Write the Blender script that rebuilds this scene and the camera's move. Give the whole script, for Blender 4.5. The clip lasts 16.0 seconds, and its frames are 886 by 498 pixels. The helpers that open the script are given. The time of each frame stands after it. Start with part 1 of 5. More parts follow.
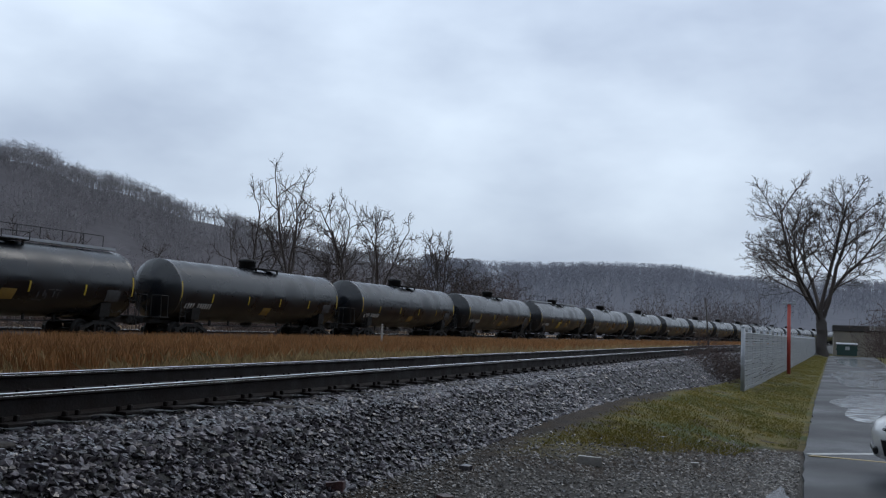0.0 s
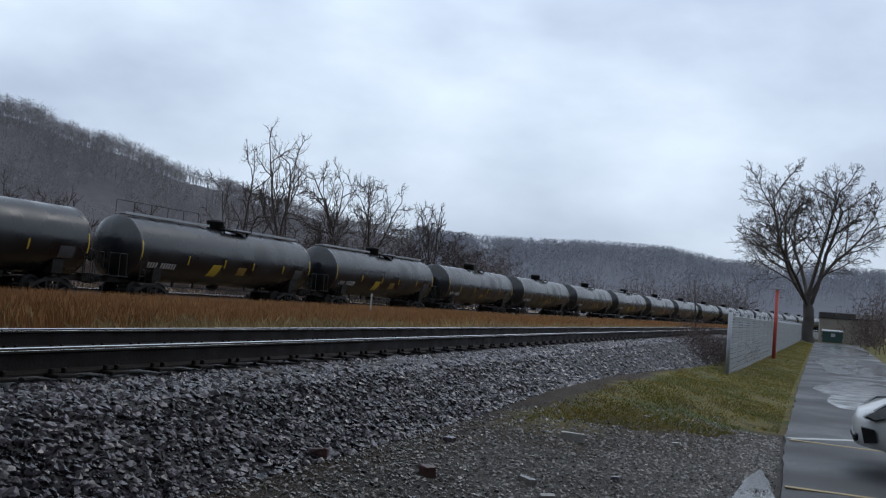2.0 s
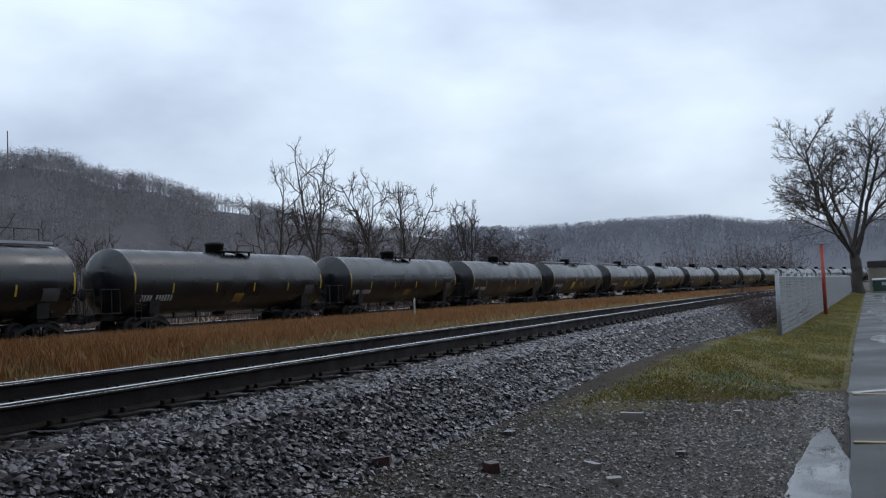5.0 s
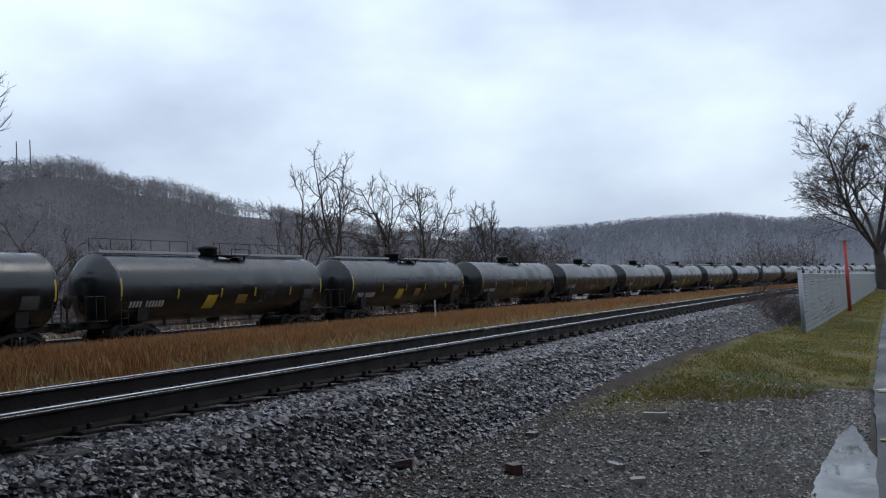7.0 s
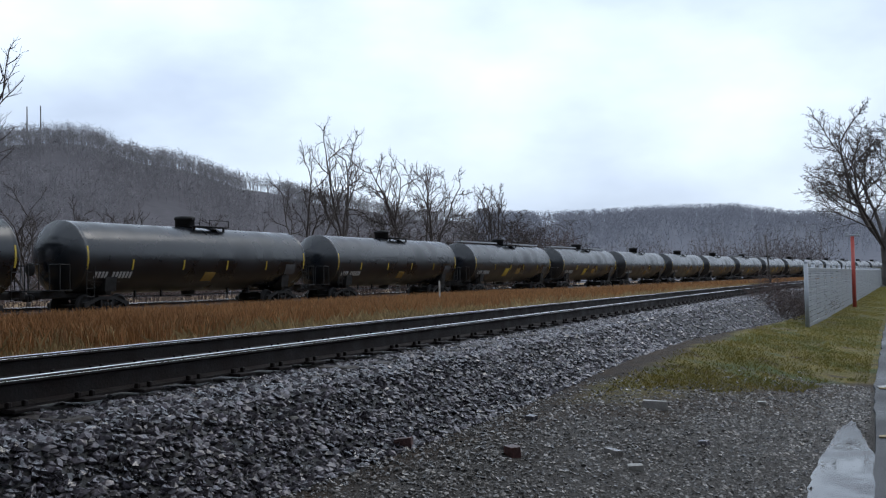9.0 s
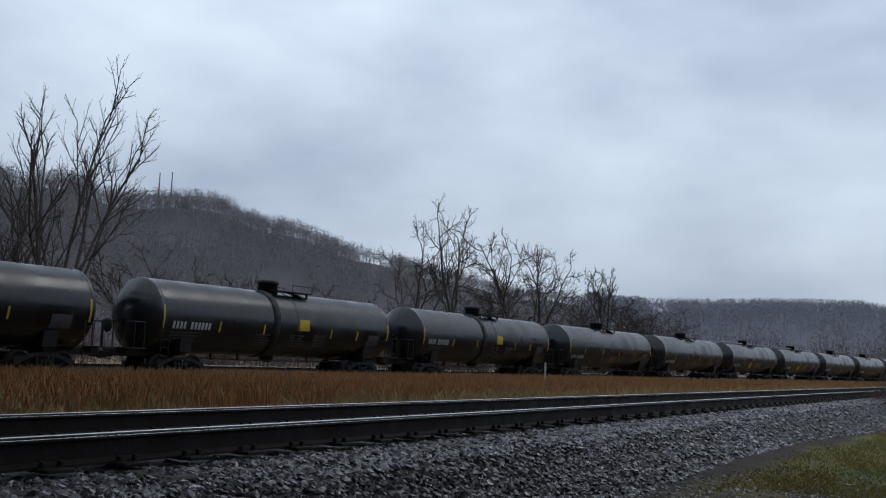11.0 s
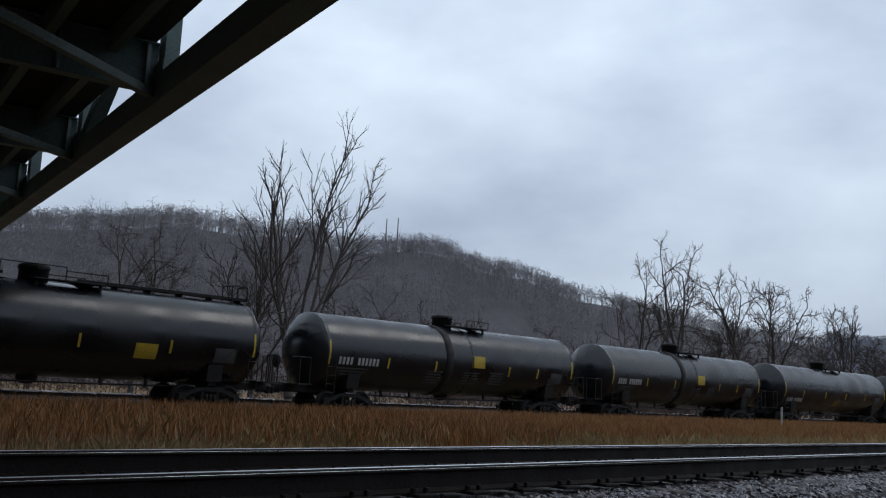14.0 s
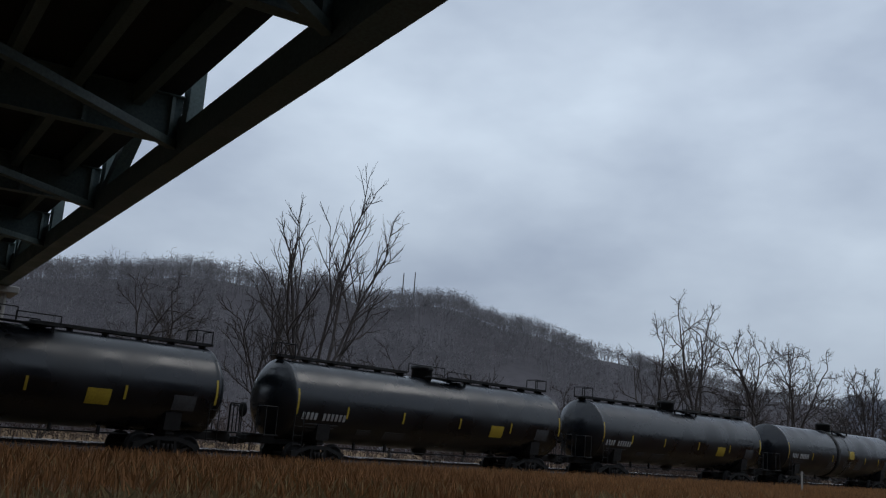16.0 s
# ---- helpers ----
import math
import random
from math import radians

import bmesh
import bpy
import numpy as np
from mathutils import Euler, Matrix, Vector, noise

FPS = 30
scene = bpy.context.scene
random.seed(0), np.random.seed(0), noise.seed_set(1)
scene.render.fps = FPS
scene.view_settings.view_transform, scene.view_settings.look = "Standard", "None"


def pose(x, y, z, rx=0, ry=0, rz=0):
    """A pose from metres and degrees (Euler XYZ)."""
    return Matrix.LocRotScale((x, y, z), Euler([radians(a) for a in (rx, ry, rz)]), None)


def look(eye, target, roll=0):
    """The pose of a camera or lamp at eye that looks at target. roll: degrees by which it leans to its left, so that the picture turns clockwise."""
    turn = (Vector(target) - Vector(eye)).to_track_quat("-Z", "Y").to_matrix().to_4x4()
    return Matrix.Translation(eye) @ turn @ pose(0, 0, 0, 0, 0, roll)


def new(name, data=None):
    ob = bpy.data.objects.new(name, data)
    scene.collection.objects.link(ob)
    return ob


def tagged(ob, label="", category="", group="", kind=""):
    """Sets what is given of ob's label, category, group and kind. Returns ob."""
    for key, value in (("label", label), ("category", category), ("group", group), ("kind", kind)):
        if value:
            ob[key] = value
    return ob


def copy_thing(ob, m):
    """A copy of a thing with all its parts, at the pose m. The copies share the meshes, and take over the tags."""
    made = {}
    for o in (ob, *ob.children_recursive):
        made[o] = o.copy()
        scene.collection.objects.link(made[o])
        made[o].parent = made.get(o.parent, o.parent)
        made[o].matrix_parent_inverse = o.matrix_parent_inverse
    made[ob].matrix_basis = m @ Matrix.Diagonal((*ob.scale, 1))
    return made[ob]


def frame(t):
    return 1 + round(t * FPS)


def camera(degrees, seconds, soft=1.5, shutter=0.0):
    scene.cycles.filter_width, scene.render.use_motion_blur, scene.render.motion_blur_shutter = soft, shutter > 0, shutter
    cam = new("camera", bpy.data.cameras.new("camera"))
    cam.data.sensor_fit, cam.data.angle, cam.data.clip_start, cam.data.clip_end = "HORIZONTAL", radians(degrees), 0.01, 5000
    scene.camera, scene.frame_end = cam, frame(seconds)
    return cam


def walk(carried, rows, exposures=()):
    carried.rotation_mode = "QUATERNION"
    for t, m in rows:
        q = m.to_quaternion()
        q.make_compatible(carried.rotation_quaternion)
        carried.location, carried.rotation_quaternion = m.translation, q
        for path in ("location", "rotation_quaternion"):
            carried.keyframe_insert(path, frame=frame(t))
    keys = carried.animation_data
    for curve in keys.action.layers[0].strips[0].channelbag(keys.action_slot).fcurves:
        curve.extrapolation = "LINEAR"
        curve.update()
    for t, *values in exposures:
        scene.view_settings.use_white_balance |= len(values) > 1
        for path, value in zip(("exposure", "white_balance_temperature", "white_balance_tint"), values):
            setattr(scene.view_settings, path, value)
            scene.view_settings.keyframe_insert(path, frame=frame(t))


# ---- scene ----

# ================= camera =================
cam = camera(50.3, 16.0, soft=1.2)
EYE = (0.0, 0.0, 1.67)
# seconds, tilt, roll, turn
PATH = [(0.0, 94.66, -2.17, 21.63), (0.5, 94.06, -4.23, 21.81), (1.0, 93.58, -2.18, 21.41), (1.5, 93.28, -1.06, 21.03), (2.0, 93.02, -4.34, 20.98),
        (2.5, 92.96, -1.66, 21.44), (3.0, 92.78, -0.76, 21.73), (3.5, 93.46, 0.0, 22.07), (4.0, 93.5, 1.0, 22.15), (4.5, 93.17, 2.16, 22.92),
        (5.0, 92.88, 2.59, 23.55), (7.5, 92.98, 3.22, 25.02), (8.0, 92.07, 2.36, 25.25), (8.5, 91.68, 1.78, 25.49), (9.0, 91.9, 1.21, 25.08),
        (9.5, 94.36, -5.66, 25.74), (10.0, 95.46, -4.15, 28.71), (12.5, 97.59, -2.79, 33.0), (13.0, 97.56, -3.27, 34.09), (13.5, 97.79, -2.6, 40.29),
        (14.0, 98.45, -2.96, 44.82), (14.5, 99.95, -3.66, 44.96), (15.0, 101.42, -4.03, 45.17), (15.5, 101.64, -3.29, 45.43), (16.0, 101.74, -4.06, 45.67)]
EXPOSURES = [(0.0, 0.05), (1.5, 0.12), (3.0, 0.22), (4.0, 0.22), (5.0, 0.2), (8.0, 0.38), (9.0, 0.50), (9.6, 0.46), (10.0, 0.14), (12.5, -0.22), (13.5, -0.14), (14.0, -0.1), (14.5, -0.18), (15.0, -0.3), (16.0, -0.4)]
walk(cam, [(t, pose(*EYE, rx, ry, rz)) for t, rx, ry, rz in PATH], EXPOSURES)

# ================= sky and sun =================
world = bpy.data.worlds.new("overcast")
scene.world = world
world.use_nodes = True
wn, wl = world.node_tree.nodes, world.node_tree.links
wn.clear()
w_out, w_bg = wn.new("ShaderNodeOutputWorld"), wn.new("ShaderNodeBackground")
w_sky = wn.new("ShaderNodeTexSky")
w_sky.sky_type, w_sky.sun_disc, w_sky.sun_elevation, w_sky.sun_rotation = "NISHITA", False, radians(38), radians(20)
w_co, w_map, w_noise, w_ramp = wn.new("ShaderNodeTexCoord"), wn.new("ShaderNodeMapping"), wn.new("ShaderNodeTexNoise"), wn.new("ShaderNodeValToRGB")
w_map.inputs["Scale"].default_value = (1.6, 1.6, 3.4)
w_map.inputs["Location"].default_value = (0.35, 0.1, 0.2)
w_noise.inputs["Scale"].default_value, w_noise.inputs["Detail"].default_value, w_noise.inputs["Roughness"].default_value = 1.7, 5.0, 0.5
w_ramp.color_ramp.elements[0].position, w_ramp.color_ramp.elements[0].color = 0.34, (0.52, 0.62, 0.79, 1)
w_ramp.color_ramp.elements[1].position, w_ramp.color_ramp.elements[1].color = 0.68, (0.88, 1.02, 1.19, 1)
w_mul, w_mix = wn.new("ShaderNodeVectorMath"), wn.new("ShaderNodeMix")
w_mul.operation = "SCALE"
w_mul.inputs["Scale"].default_value = 0.08
w_mix.data_type = "RGBA"
w_mix.inputs["Factor"].default_value = 0.93
wl.new(w_co.outputs["Generated"], w_map.inputs["Vector"])
wl.new(w_map.outputs["Vector"], w_noise.inputs["Vector"])
wl.new(w_noise.outputs["Fac"], w_ramp.inputs["Fac"])
wl.new(w_sky.outputs["Color"], w_mul.inputs[0])
wl.new(w_mul.outputs["Vector"], w_mix.inputs["A"])
wl.new(w_ramp.outputs["Color"], w_mix.inputs["B"])
w_sep, w_rng, w_dim = wn.new("ShaderNodeSeparateXYZ"), wn.new("ShaderNodeMapRange"), wn.new("ShaderNodeVectorMath")
w_dim.operation = "SCALE"
for key, value in (("From Min", 0.0), ("From Max", 0.35), ("To Min", 0.74), ("To Max", 1.0)):
    w_rng.inputs[key].default_value = value
wl.new(w_co.outputs["Generated"], w_sep.inputs[0])
wl.new(w_sep.outputs["Z"], w_rng.inputs["Value"])
wl.new(w_rng.outputs["Result"], w_dim.inputs["Scale"])
wl.new(w_mix.outputs["Result"], w_dim.inputs[0])
wl.new(w_dim.outputs["Vector"], w_bg.inputs["Color"])
wl.new(w_bg.outputs["Background"], w_out.inputs["Surface"])
sun = new("sun", bpy.data.lights.new("sun", "SUN"))
sun.data.energy, sun.data.angle, sun.data.color = 0.5, radians(25), (1.0, 0.97, 0.93)
sun.matrix_world = look((20, 40, 60), (0, 0, 0))


# ================= materials =================
def material(name, colour, dark=None, scale=8.0, rough=0.7, metal=0.0, bump=0.2, fine=60.0, wet=0.0, island=0.0, gloss=0.5):
    """Two-scale noise between two colours, noise in the roughness, fine relief."""
    m = bpy.data.materials.new(name)
    m.use_nodes = True
    n, l = m.node_tree.nodes, m.node_tree.links
    b = n["Principled BSDF"]
    dark = dark or tuple(c * 0.6 for c in colour)
    co = n.new("ShaderNodeTexCoord")
    big, small, mixn, ramp = n.new("ShaderNodeTexNoise"), n.new("ShaderNodeTexNoise"), n.new("ShaderNodeMath"), n.new("ShaderNodeMix")
    big.inputs["Scale"].default_value, big.inputs["Detail"].default_value = scale, 4
    small.inputs["Scale"].default_value, small.inputs["Detail"].default_value = fine, 3
    for t in (big, small):
        l.new(co.outputs["Object"], t.inputs["Vector"])
    mixn.operation = "MULTIPLY_ADD"
    mixn.inputs[1].default_value = 0.5
    l.new(small.outputs["Fac"], mixn.inputs[0])
    half = n.new("ShaderNodeMath")
    half.operation = "MULTIPLY"
    half.inputs[1].default_value = 0.5
    l.new(big.outputs["Fac"], half.inputs[0])
    l.new(half.outputs[0], mixn.inputs[2])
    span = n.new("ShaderNodeMapRange")
    span.inputs["From Min"].default_value, span.inputs["From Max"].default_value = 0.35, 0.65
    l.new(mixn.outputs[0], span.inputs["Value"])
    ramp.data_type = "RGBA"
    ramp.inputs["A"].default_value, ramp.inputs["B"].default_value = (*dark, 1), (*colour, 1)
    l.new(span.outputs["Result"], ramp.inputs["Factor"])
    col = ramp.outputs["Result"]
    if island:
        geo, hsv, rng = n.new("ShaderNodeNewGeometry"), n.new("ShaderNodeHueSaturation"), n.new("ShaderNodeMapRange")
        rng.inputs["To Min"].default_value, rng.inputs["To Max"].default_value = 1 - island, 1 + island
        l.new(geo.outputs["Random Per Island"], rng.inputs["Value"])
        l.new(rng.outputs["Result"], hsv.inputs["Value"])
        l.new(col, hsv.inputs["Color"])
        col = hsv.outputs["Color"]
    l.new(col, b.inputs["Base Color"])
    rr = n.new("ShaderNodeMapRange")
    rr.inputs["To Min"].default_value, rr.inputs["To Max"].default_value = max(0.03, rough - 0.15 - wet), min(1, rough + 0.12)
    l.new(big.outputs["Fac"], rr.inputs["Value"])
    rr.inputs["From Min"].default_value, rr.inputs["From Max"].default_value = 0.35, 0.65
    l.new(rr.outputs["Result"], b.inputs["Roughness"])
    b.inputs["Metallic"].default_value = metal
    b.inputs["Specular IOR Level"].default_value = gloss
    if bump:
        bp = n.new("ShaderNodeBump")
        bp.inputs["Strength"].default_value, bp.inputs["Distance"].default_value = bump, 0.02
        l.new(small.outputs["Fac"], bp.inputs["Height"])
        l.new(bp.outputs["Normal"], b.inputs["Normal"])
    return m


M_TANK = material("black_tank_paint", (0.0052, 0.0068, 0.0100), (0.003, 0.004, 0.006), 0.5, 0.31, 0, 0.0, 4, gloss=0.52)
M_STEEL = material("dark_steel", (0.012, 0.011, 0.011), (0.006, 0.006, 0.006), 3, 0.7, 0, 0.2, 40, gloss=0.3)
M_YELLOW = material("yellow_reflector", (0.46, 0.33, 0.03), (0.30, 0.21, 0.02), 3, 0.5, 0, 0, 20)
M_ORANGE = material("faded_yellow_placard", (0.24, 0.15, 0.03), (0.15, 0.09, 0.02), 3, 0.6, 0, 0, 20)
M_WHITE = material("white_stencil", (0.42, 0.43, 0.44), (0.26, 0.27, 0.28), 2, 0.6, 0, 0, 20)
M_GREYST = material("grey_stencil", (0.075, 0.078, 0.082), (0.04, 0.04, 0.044), 4, 0.6, 0, 0, 20, gloss=0.3)
M_RAIL = material("rusty_rail_web", (0.019, 0.013, 0.012), (0.009, 0.007, 0.0065), 4, 0.7, 0.0, 0.2, 50, gloss=0.2)
M_RAILTOP = material("polished_rail_head", (0.90, 0.90, 0.92), (0.84, 0.83, 0.84), 1, 0.45, 1.0, 0.0, 20)
M_TIE = material("weathered_tie", (0.075, 0.062, 0.055), (0.030, 0.025, 0.022), 3, 0.8, 0, 0.4, 40)
# Far darker than the stones: shade of the gaps is put into the colour.
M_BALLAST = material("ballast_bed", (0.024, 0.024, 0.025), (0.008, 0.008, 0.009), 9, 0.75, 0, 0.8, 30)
M_STONE = material("ballast_stone", (0.165, 0.150, 0.167), (0.027, 0.024, 0.028), 5, 0.40, 0, 0.15, 50, 0.15, 0.95)
M_GRAVEL = material("gravel_stone", (0.24, 0.22, 0.20), (0.08, 0.072, 0.066), 5, 0.40, 0, 0.2, 50, 0.15, 0.85)
M_ASPHALT = material("wet_asphalt", (0.050, 0.052, 0.056), (0.026, 0.027, 0.030), 0.35, 0.60, 0, 0.35, 90, 0.10, gloss=0.26)
M_WATER = material("puddle_water", (0.03, 0.03, 0.03), (0.02, 0.02, 0.02), 2, 0.14, 0, 0.05, 5, 0.1)
M_LINEY = material("yellow_road_paint", (0.45, 0.33, 0.12), (0.22, 0.17, 0.09), 6, 0.6, 0, 0.1, 60)
M_LINEW = material("white_road_paint", (0.55, 0.55, 0.54), (0.28, 0.28, 0.28), 6, 0.6, 0, 0.1, 60)
M_DRY = material("dry_orange_grass", (0.33, 0.165, 0.068), (0.20, 0.10, 0.044), 0.5, 0.85, 0, 0, 8, 0, 0.4, gloss=0.15)
M_STRAW = material("pale_straw", (0.34, 0.255, 0.125), (0.21, 0.155, 0.08), 0.6, 0.85, 0, 0, 8, 0, 0.35, gloss=0.15)
M_LAWN = material("winter_lawn_blades", (0.30, 0.230, 0.058), (0.150, 0.152, 0.040), 0.55, 0.8, 0, 0, 6, 0, 0.16, gloss=0.2)
M_BARK = material("dark_wet_bark", (0.075, 0.062, 0.055), (0.035, 0.03, 0.028), 2, 0.8, 0, 0.4, 20)
M_TWIG = material("brown_twig", (0.070, 0.055, 0.049), (0.038, 0.030, 0.027), 0.4, 0.9, 0, 0, 6)
M_BRUSH = material("reddish_brush", (0.115, 0.084, 0.076), (0.065, 0.048, 0.044), 0.4, 0.9, 0, 0, 6, gloss=0.15)
# Paler than the near brush, with distance haze put into the base colour.
M_DISTANT = material("haze_paled_bark", (0.135, 0.115, 0.112), (0.085, 0.074, 0.074), 0.1, 0.9, 0, 0, 2, 0, 0.15, gloss=0.1)
# Lifted above wet bark's own tone: mist is put into the base colour.
M_WOODS = material("mist_paled_woods", (0.20, 0.186, 0.192), (0.15, 0.14, 0.146), 0.03, 0.95, 0, 0, 0.4, 0, 0.10)
# Far haze is painted into these two colours, paler and bluer than bare woods.
M_FARWOODS = material("haze_blued_woods", (0.24, 0.242, 0.27), (0.19, 0.192, 0.216), 0.02, 0.95, 0, 0, 0.3, 0, 0.08, gloss=0.1)
M_FARHILL = material("haze_blued_slope", (0.125, 0.127, 0.146), (0.10, 0.103, 0.12), 0.012, 0.95, 0, 0, 0.2, gloss=0.1)
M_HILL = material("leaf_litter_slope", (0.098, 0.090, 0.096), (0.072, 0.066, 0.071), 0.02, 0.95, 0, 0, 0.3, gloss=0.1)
M_RIVER = material("grey_river", (0.12, 0.13, 0.14), (0.09, 0.1, 0.11), 0.05, 0.3, 0, 0.05, 1)
M_GALV = material("galvanised_steel", (0.36, 0.38, 0.40), (0.26, 0.27, 0.29), 4, 0.5, 0.3, 0.05, 40)
M_SLAT = material("grey_fence_slat", (0.30, 0.315, 0.325), (0.21, 0.222, 0.23), 1.2, 0.6, 0, 0.05, 20, 0, 0.06)
M_RED = material("red_painted_post", (0.42, 0.055, 0.035), (0.28, 0.04, 0.03), 3, 0.55, 0, 0.1, 30)
M_BRIDGE = material("dark_green_bridge_paint", (0.105, 0.145, 0.145), (0.055, 0.078, 0.078), 0.8, 0.6, 0, 0.15, 12, gloss=0.25)
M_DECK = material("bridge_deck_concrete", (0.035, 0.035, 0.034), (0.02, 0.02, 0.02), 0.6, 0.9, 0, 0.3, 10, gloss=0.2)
M_CONC = material("weathered_concrete", (0.34, 0.33, 0.31), (0.22, 0.21, 0.20), 0.5, 0.85, 0, 0.3, 14)
M_BRICK = material("tan_block_wall", (0.27, 0.24, 0.20), (0.18, 0.16, 0.14), 0.8, 0.85, 0, 0.2, 10)
M_ROOF = material("dark_roof", (0.05, 0.045, 0.045), (0.03, 0.028, 0.028), 1, 0.8, 0, 0.2, 10)
M_GREEN = material("green_dumpster_paint", (0.018, 0.055, 0.045), (0.012, 0.032, 0.028), 2, 0.5, 0, 0.1, 20)
M_CARW = material("white_car_paint", (0.80, 0.80, 0.80), (0.74, 0.74, 0.75), 0.8, 0.2, 0, 0, 5)
M_BLACK = material("black_plastic", (0.02, 0.02, 0.021), (0.012, 0.012, 0.013), 5, 0.45, 0, 0.05, 40)
M_GLASS = material("dark_car_glass", (0.015, 0.017, 0.019), (0.01, 0.011, 0.012), 2, 0.08, 0, 0, 5)
M_LAMP = material("clear_headlamp", (0.5, 0.51, 0.53), (0.35, 0.36, 0.38), 5, 0.12, 0.4, 0, 20)
M_TYRE = material("tyre_rubber", (0.022, 0.022, 0.022), (0.014, 0.014, 0.014), 6, 0.8, 0, 0.2, 50)
M_REDBRICK = material("wet_red_brick", (0.10, 0.038, 0.033), (0.055, 0.024, 0.021), 10, 0.5, 0, 0.3, 60)
M_PALE = material("pale_stone", (0.42, 0.40, 0.37), (0.28, 0.27, 0.25), 8, 0.6, 0, 0.3, 50)


def ground_material():
    """Gravel, dirt and turf, told apart by place and ragged noise."""
    m = bpy.data.materials.new("gravel_dirt_and_turf")
    m.use_nodes = True
    n, l = m.node_tree.nodes, m.node_tree.links
    b = n["Principled BSDF"]
    geo, sep = n.new("ShaderNodeNewGeometry"), n.new("ShaderNodeSeparateXYZ")
    l.new(geo.outputs["Position"], sep.inputs[0])

    def noise_(scale, detail=4):
        t = n.new("ShaderNodeTexNoise")
        t.inputs["Scale"].default_value, t.inputs["Detail"].default_value = scale, detail
        l.new(geo.outputs["Position"], t.inputs["Vector"])
        return t.outputs["Fac"]

    def mix_(f, a, c):
        t = n.new("ShaderNodeMix")
        t.data_type = "RGBA"
        for key, v in (("Factor", f), ("A", a), ("B", c)):
            if isinstance(v, tuple):
                t.inputs[key].default_value = (*v, 1)
            else:
                l.new(v, t.inputs[key])
        return t.outputs["Result"]

    def step_(v, a, c):
        t = n.new("ShaderNodeMapRange")
        t.inputs["From Min"].default_value, t.inputs["From Max"].default_value = a, c
        l.new(v, t.inputs["Value"])
        return t.outputs["Result"]

    def calc(op, a, c):
        t = n.new("ShaderNodeMath")
        t.operation = op
        for i, v in enumerate((a, c)):
            if isinstance(v, (int, float)):
                t.inputs[i].default_value = v
            else:
                l.new(v, t.inputs[i])
        return t.outputs[0]

    x, y = sep.outputs["X"], sep.outputs["Y"]
    n1, n2, n3 = noise_(0.6), noise_(3.0), noise_(45, 3)
    wob = calc("MULTIPLY", calc("SUBTRACT", n1, 0.5), 4.0)
    gravel = mix_(step_(n3, 0.35, 0.65), (0.022, 0.020, 0.018), (0.12, 0.11, 0.10))
    dirt = mix_(step_(n2, 0.35, 0.65), (0.030, 0.022, 0.016), (0.065, 0.048, 0.035))
    turf = mix_(step_(n2, 0.35, 0.65), (0.090, 0.080, 0.022), (0.165, 0.128, 0.036))
    turf = mix_(step_(noise_(0.9), 0.50, 0.62), turf, (0.055, 0.070, 0.018))
    turf = mix_(step_(noise_(1.7), 0.58, 0.66), turf, (0.060, 0.043, 0.026))
    dry = mix_(step_(n2, 0.35, 0.65), (0.13, 0.075, 0.035), (0.24, 0.16, 0.08))
    edge = calc("ADD", calc("SUBTRACT", y, calc("MULTIPLY", x, 2.4)), calc("MULTIPLY", wob, 1.3))
    near = mix_(step_(edge, 13.6, 15.0), gravel, dirt)
    near = mix_(step_(edge, 15.6, 17.6), near, turf)
    near = mix_(step_(calc("ADD", x, calc("MULTIPLY", wob, 0.25)), -2.75, -3.05), near, dirt)
    col = mix_(step_(calc("ADD", x, calc("MULTIPLY", wob, 0.3)), -8.2, -9.0), near, dry)
    l.new(col, b.inputs["Base Color"])
    l.new(step_(n2, -1.6, 0.8), b.inputs["Roughness"])
    b.inputs["Specular IOR Level"].default_value = 0.22
    bp = n.new("ShaderNodeBump")
    bp.inputs["Strength"].default_value, bp.inputs["Distance"].default_value = 0.9, 0.04
    l.new(n3, bp.inputs["Height"])
    l.new(bp.outputs["Normal"], b.inputs["Normal"])
    return m


M_GROUND = ground_material()


